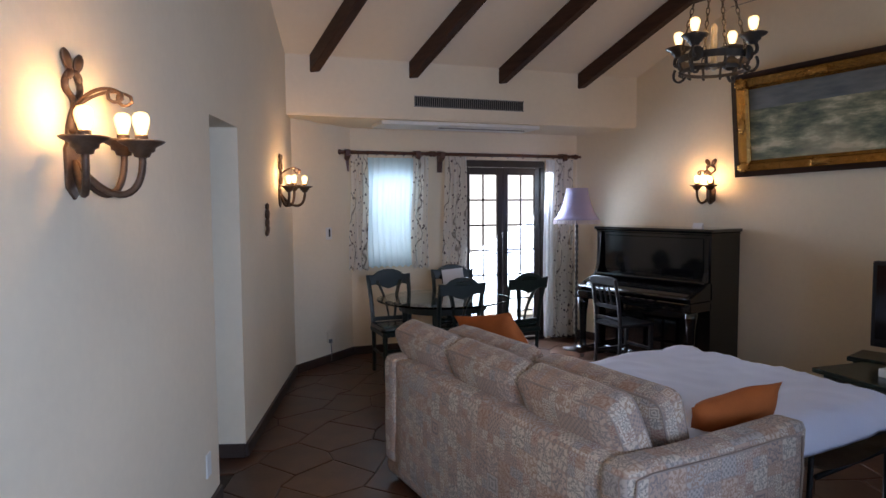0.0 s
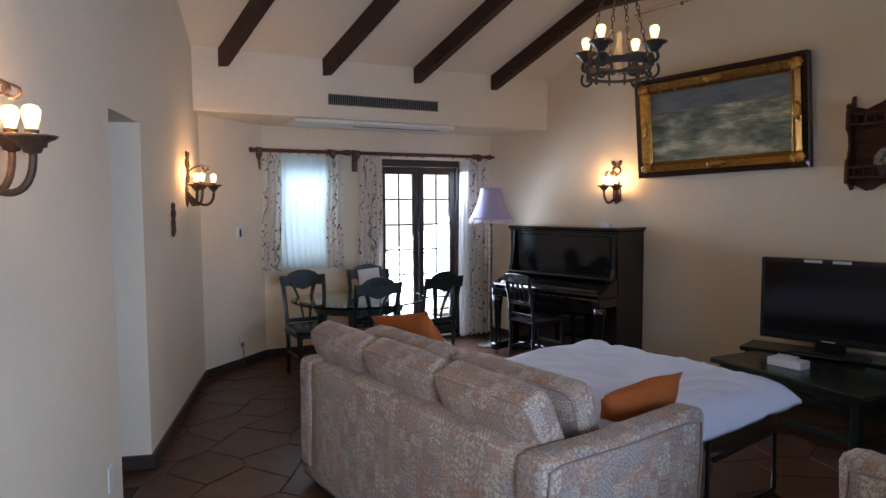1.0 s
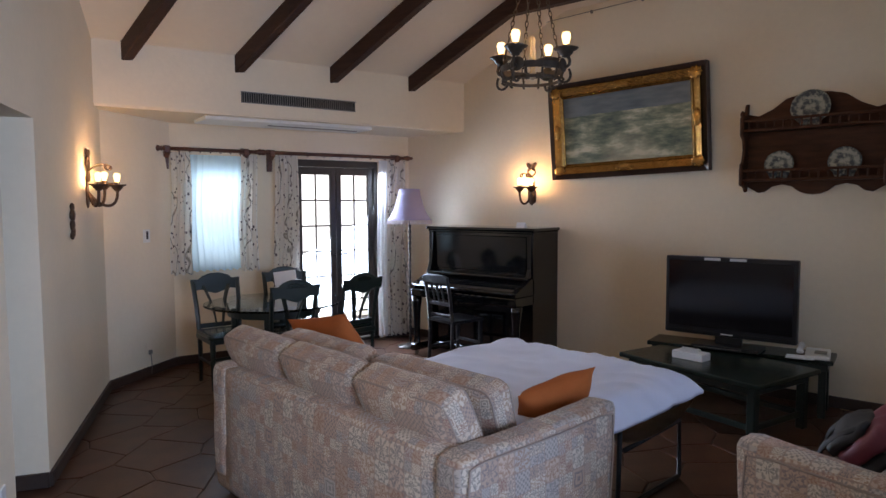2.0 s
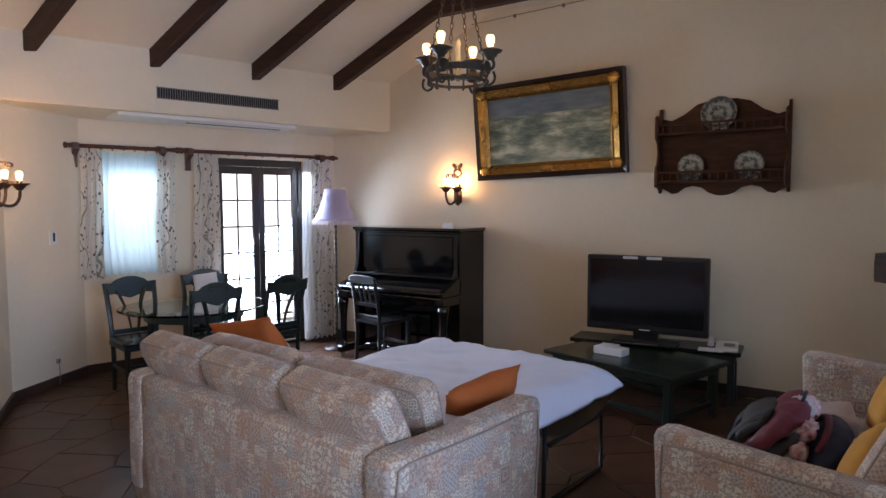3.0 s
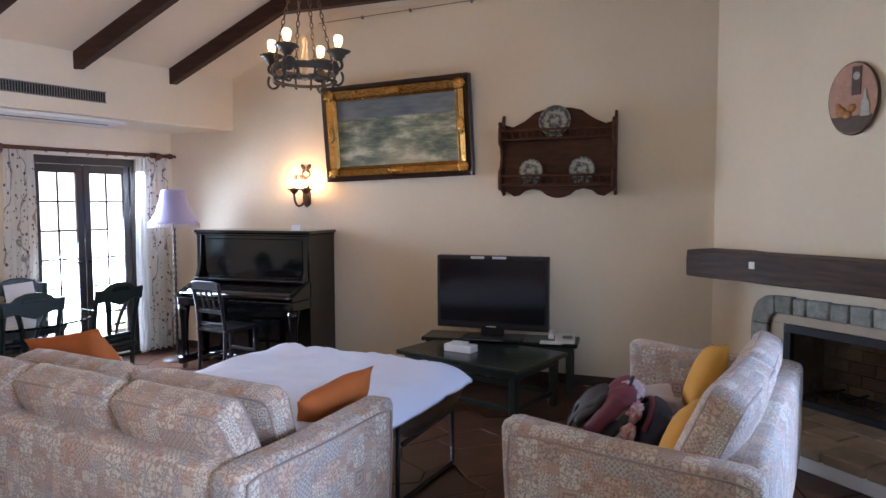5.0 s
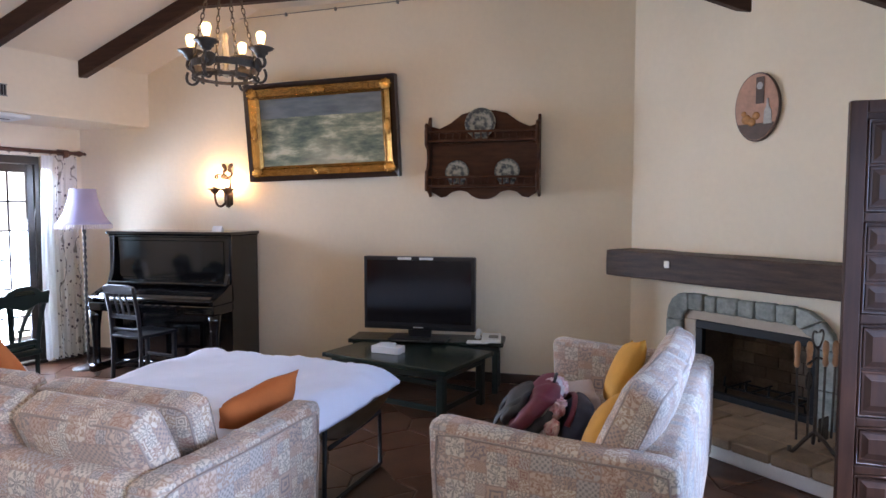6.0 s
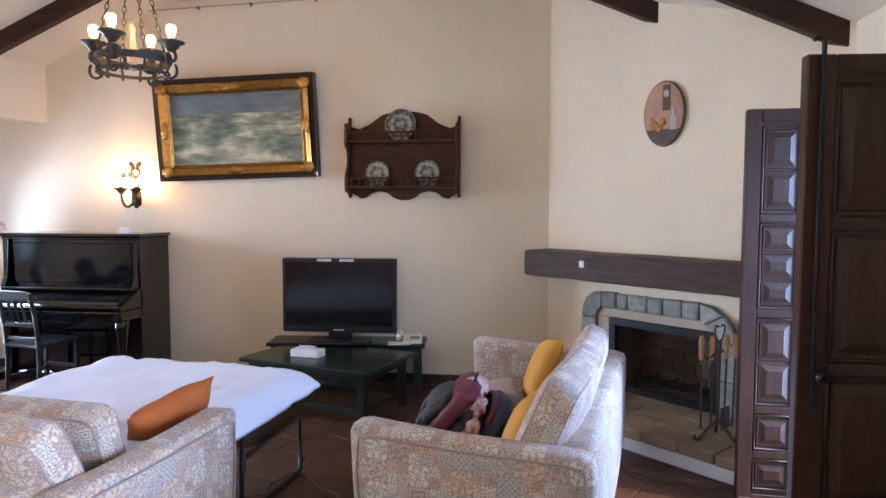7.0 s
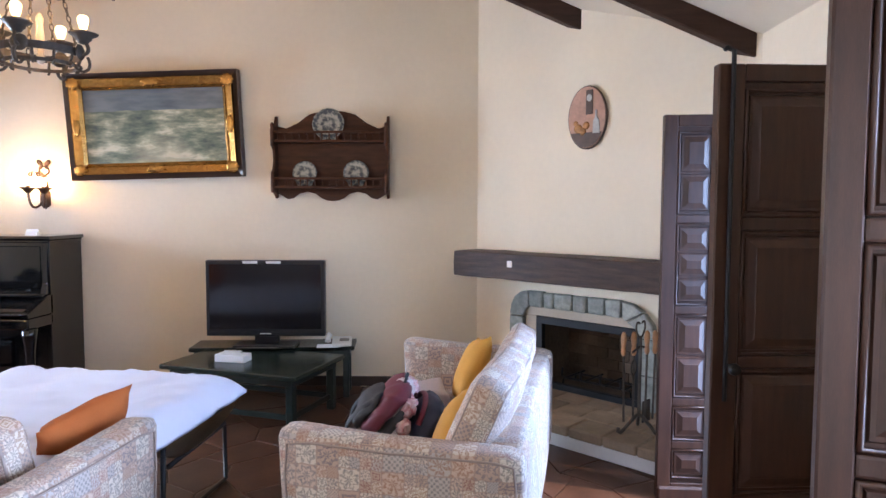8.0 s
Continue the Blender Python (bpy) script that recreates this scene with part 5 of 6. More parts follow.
part("rail", tube(bmesh.new(), [(0, 3.5, 3.352), (0, 1.0, 3.42)], 0.004, 5), GREY_METAL, hook)
for y in (3.0, 2.5, 1.9, 1.3):
    part("clip", boxed(-0.006, 0.02, y - 0.01, y + 0.01, 3.352 + 0.0272 * (3.5 - y) - 0.018, 3.352 + 0.0272 * (3.5 - y) + 0.012, 0.003), GREY_METAL, hook)

# ---- plate shelf ----
shf = thing("plate_shelf", "carved brown wooden plate shelf hung on the wall", "shelf", pose(5.675, 1.108, 0))
HW = 0.485
def mirrored(o): return [(-y, z) for y, z in o[::-1]]
back = [(0, 1.63), (0.05, 1.635), (0.10, 1.655), (0.15, 1.695), (0.22, 1.71), (0.29, 1.695), (0.34, 1.655), (0.39, 1.645), (0.43, 1.67), (HW, 1.70), (HW, 2.28), (0.40, 2.255), (0.30, 2.30), (0.20, 2.375), (0.10, 2.40), (0, 2.405)]
outl = back + mirrored(back)[1:-1]
SIDE = pose(0, 0, 0, 0, 0, 90)
part("back_board", prism(bmesh.new(), outl, 0.018, SIDE, 0.002), SHELF_WOOD, shf)
for s in (-1, 1):
    o = [(0.0, 1.66), (-0.03, 1.65), (-0.06, 1.68), (-0.14, 1.71), (-0.165, 1.75), (-0.165, 1.86), (-0.12, 1.90), (-0.09, 1.98), (-0.11, 2.06), (-0.165, 2.10), (-0.165, 2.24), (-0.12, 2.27), (-0.10, 2.25), (-0.06, 2.30), (-0.03, 2.355), (0.0, 2.36)]
    part("side_board", prism(bmesh.new(), o, 0.022, Matrix.Translation((0, s * HW - 0.011, 0)), 0.003), SHELF_WOOD, shf)
for z in (1.735, 2.125):
    part("shelf_board", boxed(-0.155, -0.015, -HW + 0.012, HW - 0.012, z, z + 0.02, 0.003), SHELF_WOOD, shf)
    part("gallery_rail", boxed(-0.160, -0.142, -HW + 0.012, HW - 0.012, z + 0.075, z + 0.095, 0.004), SHELF_WOOD, shf)
    bm = lathe(bmesh.new(), [(0.005, 0), (0.008, 0.015), (0.005, 0.028), (0.008, 0.042), (0.005, 0.055)], 8)
    sp_ = part("spindle", bm, SHELF_WOOD, shf, at=Matrix.Translation((-0.15, -HW + 0.05, z + 0.02)))
    for i in range(1, 15):
        c = sp_.copy(); scene.collection.objects.link(c)
        c.matrix_local = Matrix.Translation((-0.15, -HW + 0.05 + (2 * HW - 0.1) * i / 14, z + 0.02))

for s in (-1, 1):
    part("post", lathe(bmesh.new(), [(0.014, 1.70), (0.017, 1.72), (0.017, 1.835), (0.012, 1.845), (0.016, 1.86), (0.013, 1.875), (0.004, 1.88)], 10, Matrix.Translation((-0.155, s * (HW - 0.002), 0))), SHELF_WOOD, shf, smooth=True)
    part("post", lathe(bmesh.new(), [(0.014, 2.09), (0.017, 2.11), (0.017, 2.235), (0.012, 2.245), (0.018, 2.262), (0.015, 2.28), (0.004, 2.29)], 10, Matrix.Translation((-0.155, s * (HW - 0.002), 0))), SHELF_WOOD, shf, smooth=True)

PLATE = bpy.data.materials.new("blue_patterned_china")
PLATE.use_nodes = True
nt = PLATE.node_tree
b_ = nt.nodes["Principled BSDF"]
tc = nt.nodes.new("ShaderNodeTexCoord")
ln = node(nt, "ShaderNodeVectorMath", "LENGTH", tc.outputs["Object"])
ns = nt.nodes.new("ShaderNodeTexNoise"); ns.inputs["Scale"].default_value = 45; ns.inputs["Detail"].default_value = 4
nt.links.new(tc.outputs["Object"], ns.inputs["Vector"])
k_ = node(nt, "ShaderNodeMath", "MULTIPLY", ln.outputs["Value"], 95.0)
k2 = node(nt, "ShaderNodeMath", "SINE", k_.outputs[0])
k3 = node(nt, "ShaderNodeMath", "MULTIPLY_ADD", k2.outputs[0], 0.13, ns.outputs["Fac"])
nt.links.new(ramp_of(nt, k3.outputs[0], [(0.38, (0.085, 0.095, 0.10)), (0.50, (0.22, 0.23, 0.20)), (0.62, (0.38, 0.37, 0.31))]), b_.inputs["Base Color"])
b_.inputs["Roughness"].default_value = 0.18
def plate(y, z, r):
    bm = lathe(bmesh.new(), [(r * 0.5, 0.012), (r * 0.6, 0.004), (r * 0.7, 0.006), (r, 0.022), (r, 0.027), (r * 0.68, 0.012), (r * 0.6, 0.009), (r * 0.5, 0.014)], 36)
    ob = part("plate", bm, PLATE, smooth=True)
    ob.matrix_world = pose(5.598, y, z + r * 0.98, 0, -78, 0)
    return tagged(ob, "blue and white patterned china plate leaning on the shelf", "plate", "china plates")
plate(1.125, 2.147, 0.136); plate(1.33, 1.757, 0.106); plate(0.89, 1.757, 0.110)
def bowl(y, z):
    ob = part("small_cup", lathe(bmesh.new(), [(0.018, 0), (0.022, 0.004), (0.034, 0.03), (0.036, 0.045), (0.033, 0.045), (0.030, 0.03), (0.012, 0.008)], 18), PLATE, smooth=True)
    ob.matrix_world = pose(5.565, y, z)
    return tagged(ob, "small patterned china cup on the shelf", "cup", "china cups")
for y, z in ((1.08, 2.146), (1.165, 2.146), (1.29, 1.756), (1.37, 1.756), (0.85, 1.756), (0.93, 1.756)):
    bowl(y, z)

# ---- iron sconces and chandelier ----
def candle(parent, x, y, z, s=1.0, iron=None):
    """A stepped drip pan with a socket and a lit clear bulb."""
    iron = iron or RUSTY
    m = Matrix.Translation((x, y, z)) @ Matrix.Scale(s, 4)
    pan = part("drip_pan", lathe(bmesh.new(), [(0.012, -0.045), (0.022, -0.042), (0.026, -0.030), (0.036, -0.026), (0.038, -0.014), (0.060, -0.003), (0.067, 0.004), (0.062, 0.006), (0.03, 0.0), (0.012, 0.0)], 20, m), iron, parent, smooth=True)
    part("socket", lathe(bmesh.new(), [(0.018, 0), (0.019, 0.021), (0.016, 0.023)], 12, m), iron, pan, smooth=True)
    part("bulb", lathe(bmesh.new(), [(0.013, 0.022), (0.016, 0.032), (0.021, 0.048), (0.024, 0.064), (0.024, 0.076), (0.017, 0.087), (0.005, 0.091)], 16, m), BULB, parent, "glowing clear bulb", smooth=True)
    part("filament", lathe(bmesh.new(), [(0.004, 0.030), (0.006, 0.040), (0.011, 0.055), (0.011, 0.066), (0.003, 0.076)], 10, m), FILAMENT, parent, "bright filament", smooth=True)

def sconce(m, mat, watts, arms):
    """Wrought iron wall lamp: wall in the x-z plane, y out into the room."""
    sc = thing("wall_sconce", "three-light wrought iron wall sconce with lit bulbs" if len(arms) > 2 else "two-light wrought iron wall sconce with lit bulbs", "wall lamp", m, "wall sconces")
    o = [(0, -0.215), (0.010, -0.200), (0.034, -0.180), (0.036, -0.065), (0.024, -0.05), (0.022, 0.0), (0.014, 0.02)]
    o = [(a * 1.35, b) for a, b in o]
    part("back_plate", prism(bmesh.new(), o + [(-a, b) for a, b in o[::-1] if a > 0], 0.010, None, 0.002), mat, sc)
    for s in (-1, 1):
        pts = bezier((s * 0.016, 0.012, -0.02), (s * 0.06, 0.016, 0.03), (s * -0.05, 0.018, 0.065), (s * 0.036, 0.014, 0.10), 10) + bezier((s * 0.036, 0.014, 0.10), (s * 0.060, 0.012, 0.12), (s * 0.032, 0.012, 0.155), (s * 0.008, 0.012, 0.165), 8)[1:]
        part("strand", tube(bmesh.new(), pts, 0.011, 7, flat=0.6), mat, sc, smooth=True)
        bm = bmesh.new()
        bmesh.ops.create_uvsphere(bm, u_segments=12, v_segments=8, radius=0.036, matrix=Matrix.Translation((s * 0.034, 0.016, 0.192)) @ pose(0, 0, 0, 0, s * 42, 0) @ Matrix.Diagonal((0.62, 0.28, 1, 1)))
        part("leaf", bm, mat, sc, smooth=True)
        bm = bmesh.new()
        bmesh.ops.create_uvsphere(bm, u_segments=12, v_segments=8, radius=0.026, matrix=Matrix.Translation((s * 0.026, 0.018, 0.152)) @ pose(0, 0, 0, 0, s * 118, 0) @ Matrix.Diagonal((0.6, 0.28, 1, 1)))
        part("leaf", bm, mat, sc, smooth=True)
        curl = bezier((s * 0.004, 0.014, 0.055), (s * 0.02, 0.06, 0.105), (s * 0.03, 0.12, 0.125), (s * 0.035, 0.165, 0.095), 10)
        curl += [Vector((s * 0.035, 0.148 + 0.022 * math.cos(q), 0.090 - 0.022 * math.sin(q))) for q in (0.5, 1.2, 1.9, 2.6, 3.3, 4.0)]
        part("curl", tube(bmesh.new(), curl, 0.010, 6, flat=0.5), mat, sc, smooth=True)
    for x, y, z in arms:
        part("arm", tube(bmesh.new(), bezier((0, 0.01, -0.10), (x * 0.4, y * 0.55, -0.25), (x * 1.02, y * 1.05, -0.22), (x, y, z - 0.03), 14), 0.011, 7), mat, sc, smooth=True)
        candle(sc, x, y, z, 1.0, mat)
        bulb_light("bulb_light", m @ Vector((x, y, z + 0.082)), watts)
    return sc
WA = along(A_, B_)
ARMS = ((-0.13, 0.10, -0.03), (0.0, 0.205, -0.045), (0.13, 0.10, -0.045))
TURN = pose(0, 0, 0, 0, 0, 180)
sconce(WA @ pose(on_ab(2.23), 0, 1.80) @ TURN, RUSTY, 3.6, ARMS)
sconce(WA @ pose(on_ab(5.15), 0, 1.765) @ TURN, RUSTY, 5.0, ARMS)
sconce(Matrix.Translation((5.68, 3.655, 1.765)) @ pose(0, 0, 0, 0, 0, 90), RUSTY, 6.0, ((0.075, 0.12, -0.03), (-0.07, 0.13, -0.035)))

IVORY = material("ivory_stem", (0.42, 0.36, 0.26), 0.5, vary=0.2, bump=0.05)
ch = thing("chandelier", "four-light wrought iron ring chandelier hung on chains", "chandelier", pose(3.68, 2.37, 0, 0, 0, 6))
ZR = 2.415
def ring(r, z, h, name, t=0.008):
    bm = bmesh.new()
    n = 40
    c = [[bm.verts.new((q * math.cos(2 * math.pi * i / n), q * math.sin(2 * math.pi * i / n), zz)) for i in range(n)] for q, zz in ((r, z), (r, z + h), (r - t, z + h), (r - t, z))]
    for k in range(4):
        for i in range(n):
            bm.faces.new((c[k][i], c[k][(i + 1) % n], c[(k + 1) % 4][(i + 1) % n], c[(k + 1) % 4][i]))
    return part(name, bm, IRON, ch)
ring(0.205, ZR + 0.005, 0.042, "upper_ring"); ring(0.185, ZR - 0.055, 0.020, "lower_ring")
for i in range(4):
    R_ = Matrix.Rotation(radians(90 * i), 4, "Z")
    def turned(pts):
        return [R_ @ Vector(q) for q in pts]
    arm = tube(bmesh.new(), turned(bezier((0.18, 0, ZR - 0.045), (0.215, 0, ZR - 0.115), (0.295, 0, ZR - 0.07), (0.255, 0, ZR + 0.0), 12)), 0.011, 6, flat=0.7)
    part("scroll_arm", arm, IRON, ch, smooth=True)
    bm = tube(bmesh.new(), turned(bezier((0.20, 0, ZR + 0.02), (0.27, 0, ZR + 0.0), (0.275, 0, ZR + 0.06), (0.235, 0, ZR + 0.09), 12)), 0.010, 6)
    part("candle_arm", bm, IRON, ch, smooth=True)
    bm = bmesh.new()
    bmesh.ops.create_uvsphere(bm, u_segments=12, v_segments=8, radius=0.050, matrix=Matrix.Translation(R_ @ Vector((0.215, 0, ZR + 0.03))) @ R_ @ Matrix.Diagonal((0.30, 1, 0.9, 1)))
    part("rosette", bm, IRON, ch, smooth=True)
    p = R_ @ Vector((0.235, 0, ZR + 0.128))
    candle(ch, *p, 1.18, IRON)
    bulb_light("bulb_light", ch.matrix_world @ (p + Vector((0, 0, 0.092))), 2.8)
for i in range(12):
    b2 = Matrix.Rotation(radians(30 * i + 15), 4, "Z")
    bm = tube(bmesh.new(), [b2 @ Vector((0.188 + 0.016 * math.sin(q * 0.9), 0, ZR - 0.036 - 0.007 * q)) for q in (0, 1, 2, 3, 4)], 0.008, 6)
    tube(bm, [b2 @ Vector((0.186, 0, ZR - 0.04)), b2 @ Vector((0.204, 0, ZR + 0.012))], 0.008, 6)
    part("scroll", bm, IRON, ch, smooth=True)
part("stem", lathe(bmesh.new(), [(0.01, ZR - 0.04), (0.03, ZR - 0.01), (0.016, ZR + 0.02), (0.024, ZR + 0.10), (0.016, ZR + 0.18), (0.022, ZR + 0.21), (0.008, ZR + 0.24)], 14), IVORY, ch, "pale ivory turned stem", smooth=True)
for i in range(4):
    a = radians(90 * i + 45)
    bm = bmesh.new()
    p0, p1 = Vector((0.20 * math.cos(a), 0.20 * math.sin(a), ZR + 0.04)), Vector((0.012 * math.cos(a), 0.012 * math.sin(a), ZR + 0.845))
    n = 22
    for k in range(n):
        c0 = p0.lerp(p1, (k + 0.5) / n)
        d = (p1 - p0).normalized()
        side = d.cross(Vector((math.cos(a + k * 1.57), math.sin(a + k * 1.57), 0.2))).normalized()
        tube(bm, [c0 + d * 0.024 * math.cos(q * math.pi / 4) + side * 0.010 * math.sin(q * math.pi / 4) for q in range(8)], 0.0035, 4, closed=True)
    part("chain", bm, IRON, ch)
part("ceiling_rose", lathe(bmesh.new(), [(0.06, FLAT - 0.03), (0.05, FLAT - 0.05), (0.012, FLAT - 0.17)], 16), IRON, ch, smooth=True)
part("ceiling_rose", lathe(bmesh.new(), [(0.07, FLAT - 0.03), (0.07, FLAT + 0.005)], 16), IRON, ch)

# ---- small wall fittings ----
NWW = along(B_, C_)
swt = thing("light_switch", "white wall switch plate with a dark rocker", "switch", NWW @ pose(0.52, 0, 1.29))
part("plate", boxed(-0.045, 0.045, -0.010, 0.002, -0.06, 0.06, 0.004), WHITE_PLASTIC, swt)
part("rocker", boxed(-0.012, 0.014, -0.014, -0.009, -0.03, 0.045, 0.003), BLACK_PLASTIC, swt)
skt = thing("wall_socket", "small wall socket with a short hanging cable", "socket", NWW @ pose(0.50, 0, 0.26))
part("plate", boxed(-0.035, 0.035, -0.008, 0.002, -0.055, 0.055, 0.003), PLASTER, skt)
part("plug", boxed(-0.018, 0.018, -0.03, -0.008, -0.06, -0.02, 0.004), GREY_METAL, skt)
part("cable", tube(bmesh.new(), bezier((0, -0.02, -0.05), (0, -0.03, -0.12), (0.01, -0.025, -0.16), (0.0, -0.025, -0.24), 8), 0.004, 5), GREY_METAL, skt)
orn = thing("wall_ornament", "small carved metal figure plaque on the plaster wall", "ornament", WA @ pose(on_ab(4.66), 0, 1.47) @ TURN)
bm = bmesh.new()
for x, z, r in ((0, 0.09, 0.026), (0.0, 0.035, 0.038), (0.012, -0.03, 0.034), (-0.014, -0.075, 0.030), (0.02, -0.10, 0.024)):
    bmesh.ops.create_icosphere(bm, subdivisions=2, radius=r, matrix=Matrix.Translation((x, 0.012, z)) @ Matrix.Diagonal((1, 0.5, 1.1, 1)))
for v in bm.verts:
    v.co += noise.noise_vector(v.co * 40) * 0.006
part("relief", bm, RUSTY, orn, smooth=True)
soc2 = thing("wall_socket", "white socket plate low on the plaster wall", "socket", WA @ pose(on_ab(3.30), 0, 0.27))
part("plate", boxed(-0.035, 0.035, -0.008, 0.002, -0.06, 0.06, 0.003), WHITE_PLASTIC, soc2)

# ---- fireplace ----
FP = along(E_, F_)                                # x along the wall, room at negative y
mantel = thing("mantel_beam", "rough dark timber mantel beam over the fireplace", "mantel", FP)
bm = soft_box(bmesh.new(), 0.01, 2.30, -0.315, 0.0, 1.014, 1.222, 0.012, (0, 0, 0), 14, wrinkle=0.006)
part("beam", bm, MANTEL_WOOD, mantel)
part("tag", boxed(0.585, 0.63, -0.324, -0.312, 1.115, 1.165, 0.003), WHITE_PLASTIC, mantel, "small white square tag")

fire = thing("fireplace", "corner fireplace with a grey-green stone surround", "fireplace", FP)
stones = [(0.60, 0.14), (0.74, 0.10), (0.84, 0.17), (1.01, 0.13), (1.14, 0.15), (1.29, 0.13)]
for s0, w in stones:
    part("stone", soft_box(bmesh.new(), s0 + 0.003, s0 + w - 0.003, -0.055 - 0.012 * random.random(), 0.0, 0.785, 0.905 + 0.012 * random.random(), 0.012, (0, 0.004, 0), 4, wrinkle=0.006), STONE, fire, smooth=True)
def arc_stone(o):
    bm = prism(bmesh.new(), o, 0.062, Matrix.Translation((0, -0.062, 0)), 0.007)
    part("stone", bm, STONE, fire)
arc_stone([(0.60, 0.91), (0.52, 0.90), (0.46, 0.855), (0.425, 0.79), (0.41, 0.70), (0.55, 0.70), (0.56, 0.745), (0.60, 0.785)])
arc_stone([(0.41, 0.695), (0.41, 0.45), (0.55, 0.45), (0.55, 0.695)])
arc_stone([(0.41, 0.445), (0.41, 0.15), (0.55, 0.15), (0.55, 0.445)])
arc_stone([(1.425, 0.905), (1.51, 0.89), (1.59, 0.84), (1.46, 0.765), (1.43, 0.785)])
arc_stone([(1.595, 0.835), (1.66, 0.76), (1.69, 0.66), (1.56, 0.66), (1.53, 0.72), (1.465, 0.76)])
arc_stone([(1.69, 0.655), (1.70, 0.40), (1.56, 0.40), (1.56, 0.655)])
arc_stone([(1.70, 0.395), (1.70, 0.15), (1.56, 0.15), (1.56, 0.395)])
LIME = material("pale_plaster_reveal", (0.44, 0.37, 0.29), 0.85, vary=0.15, bump=0.2)
part("lintel", boxed(0.55, 1.60, -0.03, 0.05, 0.715, 0.785, 0.006), LIME, fire, "pale plastered lintel")
part("reveal", boxed(0.55, 0.66, -0.03, 0.05, 0.15, 0.715, 0.006), LIME, fire)
for x0_, x1_, z0_, z1_ in ((0.66, 1.58, 0.655, 0.715), (0.66, 1.58, 0.15, 0.20), (0.66, 0.72, 0.20, 0.655), (1.52, 1.58, 0.20, 0.655)):
    part("steel_frame", boxed(x0_, x1_, -0.035, 0.01, z0_, z1_, 0.004), BLACK_STEEL, fire, "black steel fire frame")
part("firebox", boxed(0.64, 1.60, 0.47, 0.50, 0.15, 0.80), SOOT, fire)
part("firebox", boxed(0.625, 0.645, 0.06, 0.47, 0.15, 0.80), SOOT, fire)
part("firebox", boxed(1.595, 1.618, 0.06, 0.47, 0.15, 0.80), SOOT, fire)
part("fire_floor", boxed(0.645, 1.595, 0.0, 0.47, 0.13, 0.16), SOOT, fire)
for r_ in range(7):
    for c_ in range(5):
        x0_ = 0.65 + c_ * 0.19 - (0.095 if r_ % 2 else 0)
        part("brick", boxed(max(x0_, 0.648) + 0.004, min(x0_ + 0.19, 1.593) - 0.004, 0.455, 0.472, 0.165 + r_ * 0.09, 0.165 + r_ * 0.09 + 0.082, 0.003), SOOT, fire)
grate = thing("fire_grate", "black iron log grate inside the fireplace", "grate", FP @ pose(1.12, 0.20, 0.16))
for x in (-0.25, -0.08, 0.09, 0.26):
    part("bar", tube(bmesh.new(), [(x, 0.16, 0.07), (x, -0.12, 0.065), (x, -0.17, 0.09), (x + 0.01, -0.18, 0.16)], 0.009, 6), BLACK_STEEL, grate)
for y in (-0.08, 0.10):
    part("cross_bar", tube(bmesh.new(), [(-0.30, y, 0.0), (-0.29, y, 0.055), (0.29, y, 0.055), (0.30, y, 0.0)], 0.010, 6), BLACK_STEEL, grate)

hearth = thing("hearth", "raised hearth of sandstone blocks on a white base", "hearth", FP)
WHITEWASH = material("whitewash", (0.70, 0.68, 0.65), 0.85, vary=0.1, bump=0.3)
part("base", boxed(0.30, 2.22, -0.725, 0.0, 0.0, 0.085, 0.006), WHITEWASH, hearth, "whitewashed base")
for r_ in range(3):
    y1_ = -0.002 - r_ * 0.245
    x = 0.30 - 0.1 * (r_ % 2)
    while x < 2.22:
        w = 0.20 + 0.05 * random.random()
        a_, b2_ = max(x, 0.30), min(x + w, 2.22)
        if b2_ - a_ > 0.05:
            part("hearth_block", boxed(a_ + 0.003, b2_ - 0.003, y1_ - 0.240 - 0.006 * random.random(), y1_, 0.085, 0.148 + 0.004 * random.random(), 0.009), HEARTH, hearth)
        x += w

tools = thing("fire_tools", "wrought iron fire tool set with turned wooden handles", "fire tools", FP @ pose(1.80, -0.50, 0.15))
for a in (0, 120, 240):
    R_ = Matrix.Rotation(radians(a), 4, "Z")
    part("foot", tube(bmesh.new(), [R_ @ Vector(p) for p in bezier((0, 0, 0.12), (0.05, 0, 0.10), (0.10, 0, 0.03), (0.13, 0, 0.012), 8)] + [R_ @ Vector((0.15, 0, 0.02)), R_ @ Vector((0.145, 0, 0.045))], 0.011, 6), IRON, tools, smooth=True)
part("stand_pole", tube(bmesh.new(), [(0, 0, 0.10), (0, 0, 0.62)], 0.011, 8), IRON, tools)
for s in (-1, 1):
    part("finial_scroll", tube(bmesh.new(), bezier((0, 0, 0.60), (0.0, s * 0.09, 0.66), (0, s * 0.06, 0.74), (0, s * 0.015, 0.70), 12), 0.006, 6), IRON, tools, smooth=True)
part("hook_bar", tube(bmesh.new(), [(0.0, -0.10, 0.53), (0.0, 0.0, 0.555), (0.0, 0.10, 0.53)], 0.007, 6), IRON, tools)
for k, (x, y) in enumerate(((-0.06, -0.10), (-0.02, -0.045), (0.02, 0.05), (0.05, 0.10))):
    shaft = part("tool_shaft", tube(bmesh.new(), [(x, y, 0.50), (x * 0.9, y * 0.95, 0.08)], 0.007, 6), IRON, tools)
    part("tool_handle", lathe(bmesh.new(), [(0.010, 0.50), (0.017, 0.52), (0.013, 0.56), (0.018, 0.60), (0.016, 0.635), (0.008, 0.65)], 12, Matrix.Translation((x, y, 0))), PALE_WOOD, tools, "turned pale wooden handle", smooth=True)
part("shovel_blade", boxed(-0.006, 0.006, 0.045, 0.145, 0.05, 0.19, 0.004), IRON, tools)
